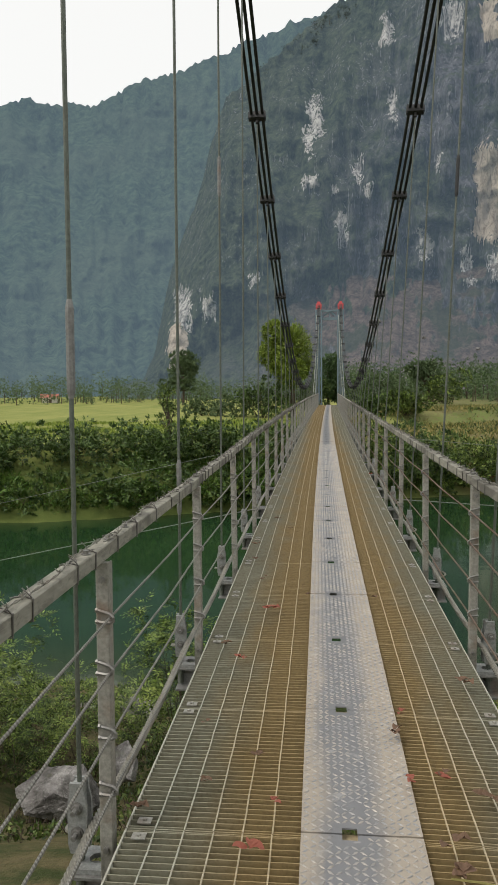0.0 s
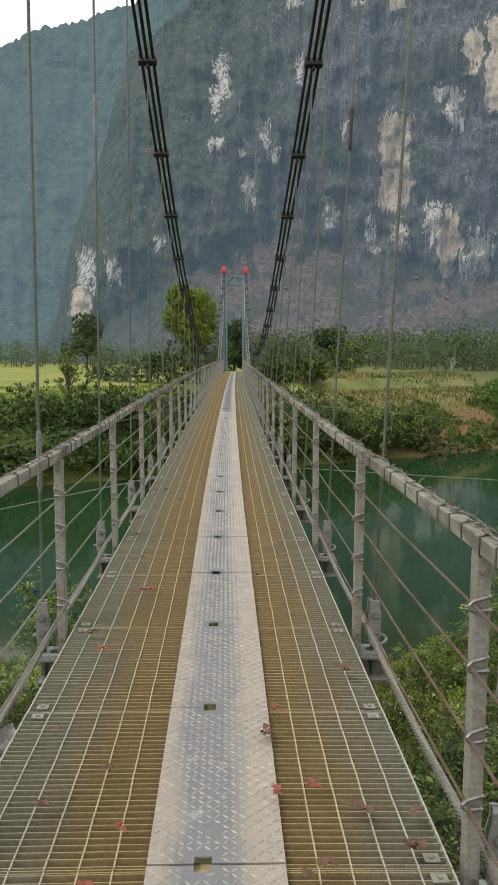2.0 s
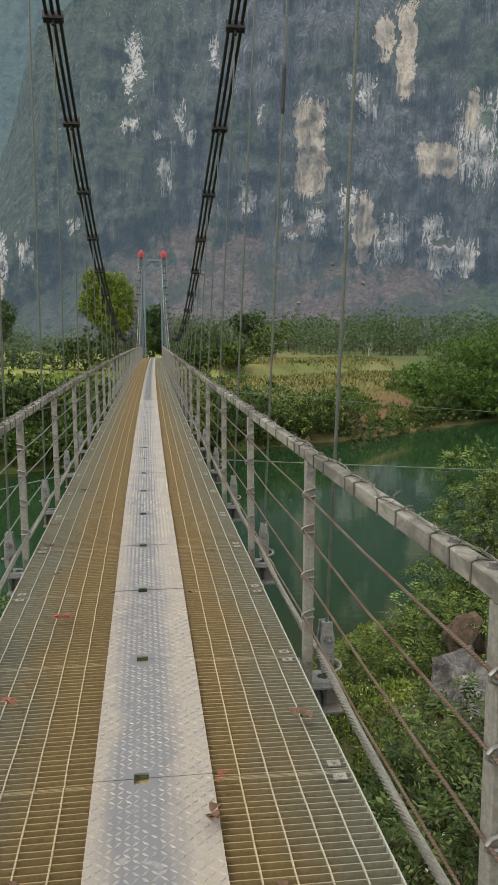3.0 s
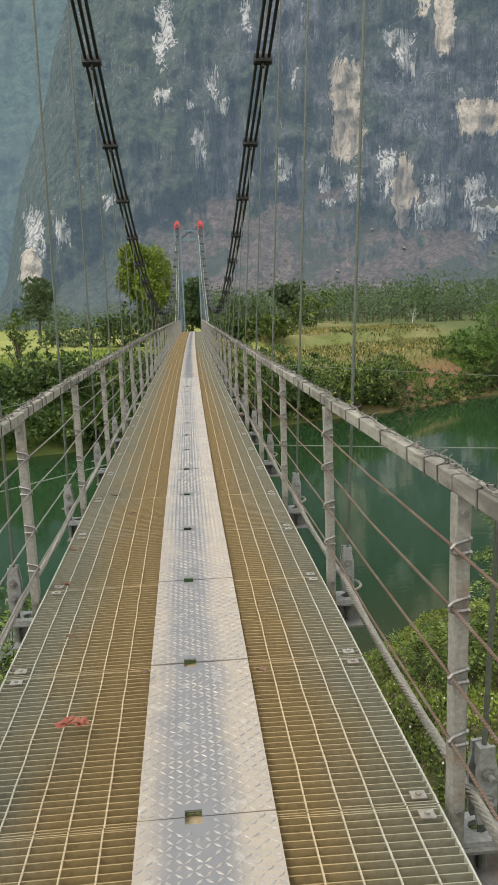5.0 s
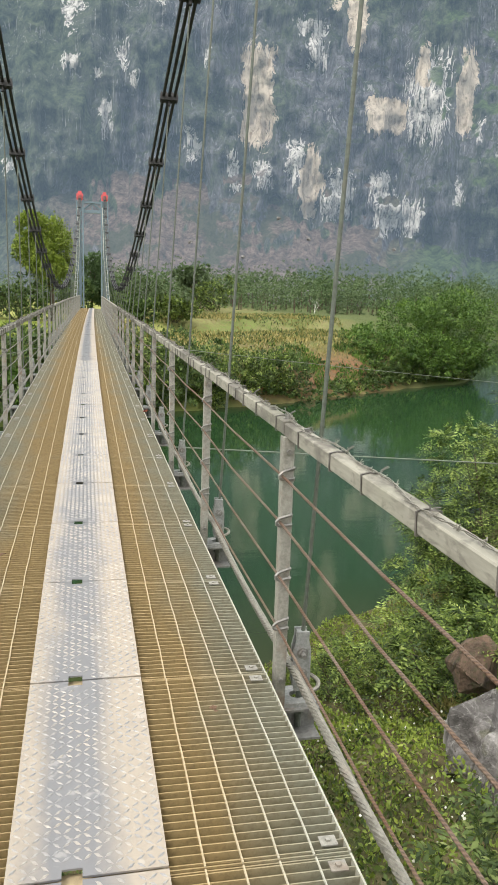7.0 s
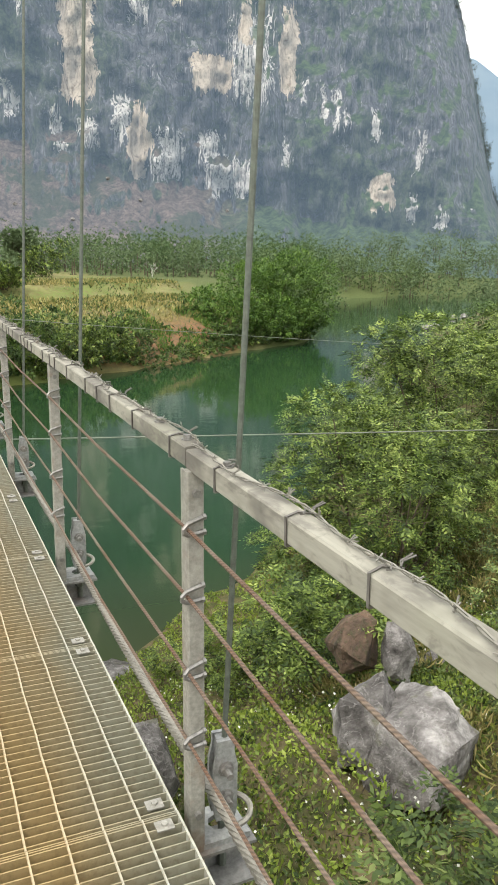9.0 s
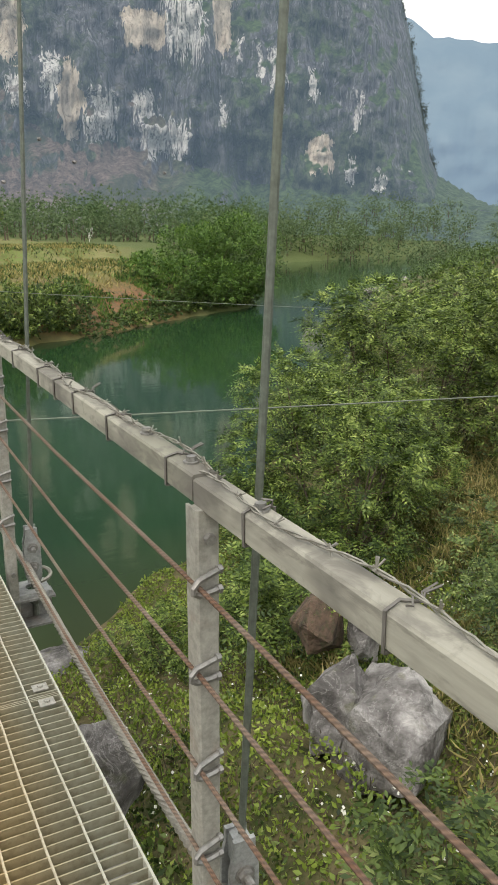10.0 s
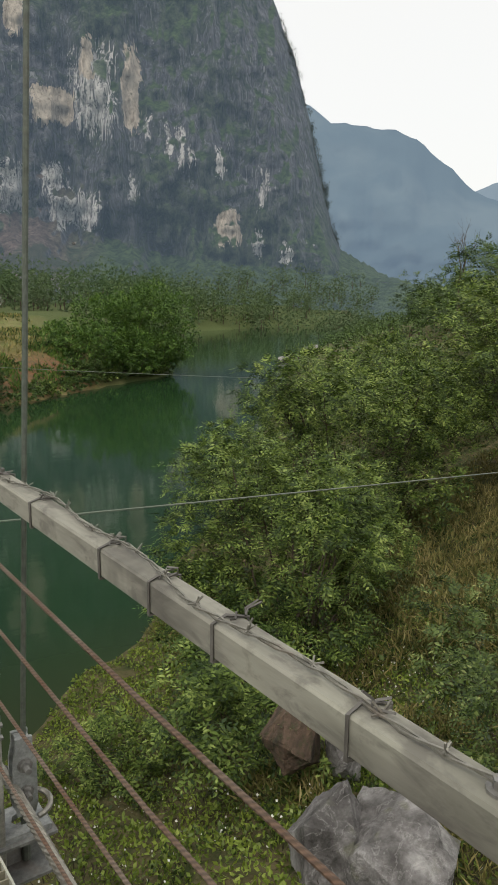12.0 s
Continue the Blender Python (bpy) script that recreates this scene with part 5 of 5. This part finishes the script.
# undergrowth round the far end of the bridge
for i, (x, y, w, h, mat_) in enumerate([(-7.5, 101, 6, 4.4, M_LEAF_DARK), (-3.4, 99, 6.5, 5.2, M_LEAF_DARK), (-11.5, 106, 7, 3.6, M_LEAF_FAR), (-16, 108, 6, 3.2, M_LEAF_FAR), (0.2, 108, 5, 6.0, M_LEAF_DARK),
                                        (4.6, 104, 5, 4.4, M_LEAF_DARK), (8.2, 108, 6.5, 5.4, M_LEAF_FAR), (13, 112, 6, 4.2, M_LEAF_FAR), (18.5, 114, 6, 4.6, M_LEAF), (6.4, 82, 3.6, 2.8, M_LEAF_DARK), (8.8, 79, 3.4, 2.2, M_LEAF)]):
    bush("shrub", "dense green shrub near the far end of the footbridge", "shrub", x, y, lumps(R, w, h, 9), 3600, 0.36, mat_, 240 + i, 0.08, group="shrubs at the far end of the bridge", far=True)

# the wood at the foot of the mountain
def wood(name, label, spots, per, size, material, seed):
    r = random.Random(seed)
    P, N = [], []
    g = Geo()
    for i, (x, y, h, w, *given) in enumerate(spots):
        z = given[0] if given else float(land_z(x, y)) + max(0.0, (math.hypot(x, y - 5.5) - 246) * (0.24 if x > 40 else 0.14))
        lobes = [(x + r.uniform(-0.2, 0.2) * w, y + r.uniform(-0.2, 0.2) * w, z + h * q, w * r.uniform(0.26, 0.42), h * 0.2) for q in (0.14, 0.34, 0.56, 0.74, 0.90)]
        p, q = lobe_points(lobes, int(per * 1.3), seed * 1000 + i)
        P.append(p)
        N.append(q)
        g.tube([(x, y, z - 0.5), (x, y, z + h * 0.4)], [0.12, 0.05], 5)
    t = thing(name, label, "woodland", kind="stuff")
    part("crowns", tri_leaves_mesh("crowns", np.vstack(P), np.vstack(N), size * 0.58, material, seed), material, t)
    part("trunks", g, M_TWIG, t)


def spots(r, n, a0, a1, d0, d1, h0, h1, wide=1.0):
    out = []
    for _ in range(n):
        a, d = radians(r.uniform(a0, a1)), r.uniform(d0, d1)
        h = r.uniform(h0, h1)
        out.append((d * math.sin(a), d * math.cos(a), h, h * r.uniform(0.45, 0.75) * wide))
    return out


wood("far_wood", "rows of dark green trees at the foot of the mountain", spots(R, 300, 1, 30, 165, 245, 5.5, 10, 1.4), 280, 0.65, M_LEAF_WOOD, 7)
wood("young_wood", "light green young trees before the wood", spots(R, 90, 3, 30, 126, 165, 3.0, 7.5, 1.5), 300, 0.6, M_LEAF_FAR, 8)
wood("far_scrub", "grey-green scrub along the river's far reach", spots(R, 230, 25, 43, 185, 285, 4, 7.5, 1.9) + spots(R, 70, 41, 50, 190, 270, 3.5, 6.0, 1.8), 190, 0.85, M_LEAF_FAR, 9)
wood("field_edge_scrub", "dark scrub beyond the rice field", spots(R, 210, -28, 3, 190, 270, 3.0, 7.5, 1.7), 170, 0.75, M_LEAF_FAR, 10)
wood("shore_scrub", "dark shrubs along the river's far shore", [(x, float(line_y(FAR_SHORE, x)) + R.uniform(1, 7), R.uniform(3, 6), R.uniform(4, 7)) for x in np.linspace(42, 125, 60)], 300, 0.5, M_LEAF_DARK, 11)


# leaf colours lightened and turned blue-grey to match the haze on the cliff
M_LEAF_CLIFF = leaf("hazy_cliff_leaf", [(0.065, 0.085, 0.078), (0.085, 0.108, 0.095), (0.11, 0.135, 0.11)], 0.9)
# scrub that roughens the mountain's edge against the sky
edge = []
for a0, a1, n in ((36.6, 41.8, 90), (-4, 6, 40)):
    for _ in range(n):
        a = R.uniform(a0, a1)
        t_ = float(np.interp(a, [p[0] for p in SKY_LINE], [p[1] for p in SKY_LINE]))
        q = float(np.interp(a, [p[0] for p in SCREE], [p[1] for p in SCREE]))
        u_ = R.uniform(0.94, 1.0)
        d = 300 + 75 * u_ ** 2.2
        e = q + (t_ - q) * u_
        edge.append((d * math.sin(radians(a)), 5.5 + d * math.cos(radians(a)), R.uniform(2.5, 5), R.uniform(3, 6), 1.5 + d * math.tan(radians(e)) - 2.5))
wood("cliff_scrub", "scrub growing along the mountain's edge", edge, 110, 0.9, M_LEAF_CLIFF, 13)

hill = []
for _ in range(170):
    x = R.uniform(28, 120)
    y = float(line_y(NEAR_SHORE, x)) - R.uniform(1.5, 34)
    hill.append((x, y, R.uniform(1.3, 2.5), R.uniform(3.5, 6)))
wood("hill_scrub", "dark green scrub over the near bank's hill", hill, 230, 0.38, M_LEAF_DARK, 12)


def bare_tree(label, x, y, z, h, material, seed):
    r = random.Random(seed)
    g = Geo()

    def limb(p, d, length, rad, depth):
        q = p + d * length
        g.tube([p, p.lerp(q, 0.5) + Vector((r.uniform(-1, 1), r.uniform(-1, 1), 0)) * length * 0.06, q], [rad, rad * 0.8, rad * 0.55], 5)
        if depth:
            for _ in range(3 if depth > 1 else 2):
                e = (d + Vector((r.uniform(-0.8, 0.8), r.uniform(-0.8, 0.8), r.uniform(-0.1, 0.5)))).normalized()
                limb(p.lerp(q, r.uniform(0.55, 1.0)), e, length * r.uniform(0.5, 0.75), rad * 0.5, depth - 1)

    t = thing("tree", label, "tree", at=Matrix.Translation((x, y, z)))
    limb(Vector((0, 0, -0.5)), Vector((0, 0, 1)), h * 0.5, h * 0.014, 4)
    part("trunk", g, material, t)


bare_tree("leafless slender tree on the hill above the river", 43, 42, 1.2, 6.4, M_TWIG, 5)
k = Mat("pale_bark", 0.9)
k.color(k.mix(k.noise(k.space(), 6), (0.45, 0.44, 0.40), (0.62, 0.61, 0.57)))
bare_tree("small leafless tree with pale bark before the wood", 35, 118, -1.4, 3.4, k.m, 6)


# ---- a small house beyond the fields ----
k = Mat("red_roof_tile", 0.8)
k.color(k.mix(k.noise(k.space(), 3), (0.30, 0.10, 0.07), (0.42, 0.17, 0.12)))
M_ROOF = k.m
k = Mat("pale_plaster", 0.9)
k.color(k.mix(k.noise(k.space(), 2), (0.50, 0.47, 0.42), (0.62, 0.60, 0.55)))
house = thing("house", "small pale house with a red roof beyond the fields", "house", at=pose(-75, 206.5, float(land_z(-75, 206.5)), 0, 0, 20) @ Matrix.Scale(0.62, 4))
part("wall", Geo().box(-3.5, 3.5, -2.5, 2.5, -0.5, 2.4), k.m, house)
part("roof", Geo().add([(-4, -3, 2.4), (4, -3, 2.4), (4, 3, 2.4), (-4, 3, 2.4), (-4, 0, 3.9), (4, 0, 3.9)], [(0, 1, 5, 4), (2, 3, 4, 5), (0, 4, 3), (1, 2, 5), (3, 2, 1, 0)]), M_ROOF, house)
part("door", Geo().box(-0.5, 0.5, -2.53, -2.46, -0.4, 1.7), M_TWIG, house)


# ---- rocks ----
def rock(label, x, y, z, sx, sy, sz, seed, rz=0, fine=3, corners=12, material=None):
    """A broken block: the hull of a few corners, cut finer and chipped."""
    r = random.Random(seed)
    bm = bmesh.new()
    for q in range(corners):
        a, h = q * 2.4 + r.uniform(-0.5, 0.5), 1 - 1.9 * (q + 0.5) / corners
        w = math.sqrt(max(0.0, 1 - h * h)) * r.uniform(0.75, 1.08)
        bm.verts.new((math.cos(a) * w, math.sin(a) * w, h * r.uniform(0.75, 1.05)))
    hull = bmesh.ops.convex_hull(bm, input=bm.verts)
    bmesh.ops.delete(bm, geom=[e for e in hull["geom_interior"] if isinstance(e, bmesh.types.BMVert)], context="VERTS")
    for _ in range(fine):
        bmesh.ops.subdivide_edges(bm, edges=bm.edges[:], cuts=1, use_grid_fill=True)
    bmesh.ops.triangulate(bm, faces=bm.faces[:])
    off = Vector((seed * 3.7, seed * 1.3, seed * 2.1))
    for vtx in bm.verts:
        p = vtx.co.copy()
        step_ = math.floor(3 * (p.x * 0.5 + p.z + 0.3 * noise.noise(p * 1.1 + off))) / 3
        p += p.normalized() * (0.07 * noise.noise(Vector((step_ * 5, seed, 0))) + 0.035 * noise.fractal(p * 3.5 + off, 0.7, 2.2, 4))
        vtx.co = Vector((p.x * sx, p.y * sy, p.z * sz))
    me = bpy.data.meshes.new("boulder")
    bm.to_mesh(me)
    bm.free()
    me.materials.append(material or M_ROCK)
    ob = new("boulder", me)
    ob.matrix_basis = pose(x, y, z, 0, 0, rz)
    return tagged(ob, label, "boulder", "boulders on the near bank")


rock("big jagged grey limestone boulder with a pale crest among herbs", 4.74, 10.95, -3.50, 0.84, 0.70, 0.74, 3, 35, 4)
rock("slanting grey limestone block leaning on a larger boulder", 4.42, 11.40, -3.45, 0.68, 0.45, 0.62, 5, 20, 4)
rock("upright narrow limestone boulder with pale faces", 5.56, 12.5, -3.40, 0.24, 0.28, 0.62, 7, 10)
rock("dark brown weathered boulder beneath a shrub", 5.20, 12.9, -3.35, 0.48, 0.40, 0.58, 8, 40, 4, material=M_ROCK_BROWN)
rock("rounded grey boulder beside the deck", 2.03, 12.0, -3.72, 0.55, 0.46, 0.80, 9, 0, 4)
rock("flat pale sandy rock at the edge of the water", 2.6, 17.3, -5.95, 1.5, 0.8, 0.22, 17, 25)
rock("small pale grey boulder in the grass on the slope", 6.3, 13.3, float(land_z(6.3, 13.3)) + 0.1, 0.40, 0.36, 0.36, 10, 30)
rock("small pale grey boulder beside another on the slope", 6.85, 13.3, float(land_z(6.85, 13.3)) + 0.05, 0.3, 0.3, 0.28, 15, 80)
rock("jagged brown limestone boulder on bare earth of the near bank", -3.15, 9.05, -3.35, 0.62, 0.45, 0.40, 11, 15, 4)
rock("small mossy grey boulder below the deck", -2.8, 10.4, -3.65, 0.35, 0.30, 0.36, 12, 70)
# a flat rock shape stands in for pale shallows and sand
rock("flat pale slab standing for shallow water and sand at the shore", -5.5, 16.9, -5.95, 2.6, 1.4, 0.35, 13, 10)
for i, (x, y) in enumerate([(56.2, 78.6), (58.6, 80.0), (72, 93), (75, 94.5)]):
    rock("white rock on the far river shore", x, y, WATER_Z + 0.2, 0.8, 0.6, 0.5, 20 + i, 0, 2)


for i, (a, e) in enumerate([(7.8, 3.7), (22.7, 3.6), (11.7, 2.8), (11.5, 6.2), (4.5, 5.0), (16.5, 4.2), (14.2, 5.6)]):
    sc_ = float(np.interp(a, [p[0] for p in SCREE], [p[1] for p in SCREE]))
    d_ = 235 + 65 * (e + 2.2) / (sc_ + 2.2) - 2.0
    rock("white boulder lying on the scree below the cliff", d_ * math.sin(radians(a)), 5.5 + d_ * math.cos(radians(a)), 1.5 + d_ * math.tan(radians(e)), 1.0, 0.9, 0.8, 40 + i, 0, 1)


# ---- things fallen on the deck ----
def fallen_leaf(x, y, size, red, seed):
    r = random.Random(seed)
    g = Geo()
    for q in range(r.choice((2, 3, 3, 4))):
        a = r.uniform(0, 2 * math.pi)
        m = Matrix.Translation((r.uniform(-0.3, 0.3) * size, r.uniform(-0.3, 0.3) * size, 0.006)) @ Matrix.Rotation(a, 4, "Z")
        n = 5
        vs = []
        for i in range(n + 1):
            u = i / n
            w = 0.42 * size * math.sin(math.pi * min(1, u * 0.93 + 0.05)) ** 0.8
            curl = 0.10 * size * math.sin(u * 4 + a) + 0.14 * size * u
            vs += [(u * size, -w, curl + w * r.uniform(0.4, 0.9)), (u * size, 0, curl + 0.002), (u * size, w, curl + w * r.uniform(0.3, 0.9))]
        fs = []
        for i in range(n):
            b = i * 3
            fs += [(b, b + 1, b + 4, b + 3), (b + 1, b + 2, b + 5, b + 4)]
        g.add(vs, fs, m)
    me = g.mesh("fallen_leaf", M_REDLEAF if red else M_DRYLEAF)
    ob = new("fallen_leaf", me)
    ob.matrix_basis = station(y) @ pose(x, 0, 0.036)
    return tagged(ob, "crumpled %s leaves lying on the deck" % ("dry red" if red else "brown withered"), "fallen leaf", "leaves fallen on the deck")


LEAVES = [(-.523, 4.57, .055, 1), (-.646, 4.79, .045, 0), (-.433, 5.51, .05, 1), (-.60, 3.76, .035, 0), (-.264, 3.12, .035, 1), (-.331, 2.85, .06, 1), (-.53, 3.26, .03, 0),
          (.219, 3.72, .06, 0), (.267, 3.92, .045, 1), (.254, 3.30, .05, 1), (.38, 3.37, .045, 0), (.616, 4.29, .07, 0), (.329, 2.93, .06, 0), (-.74, 3.05, .05, 0), (-.342, 3.46, .04, 0),
          (-.639, 6.95, .05, 0), (-.418, 5.51, .06, 1), (-.541, 6.27, .03, 0), (-.513, 6.36, .03, 0), (.275, 5.82, .045, 0), (-.685, 7.56, .045, 0), (-.574, 8.93, .05, 0),
          (-.18, 5.86, .03, 0), (-.394, 8.33, .045, 0), (.71, 13.2, .07, 1), (.512, 3.22, .06, 0), (.387, 3.35, .05, 1), (.646, 3.18, .05, 0), (.478, 6.66, .03, 0),
          (.343, 2.77, .06, 0), (.615, 2.55, .06, 0), (.302, 2.64, .05, 0), (.642, 3.03, .05, 0)]
for i, (x, y, s_, red) in enumerate(LEAVES):
    fallen_leaf(x, y, s_ * 0.85, red, 300 + i)
straw = new("straw", Geo().tube([(-0.11, 0.02, 0.004), (-0.02, -0.004, 0.012), (0.10, -0.03, 0.006)], 0.004, 5).mesh("straw", M_GRASS))
straw.matrix_basis = station(2.72) @ pose(0.40, 0, 0.038)
tagged(straw, "pale dry straw lying across the deck grating", "straw")
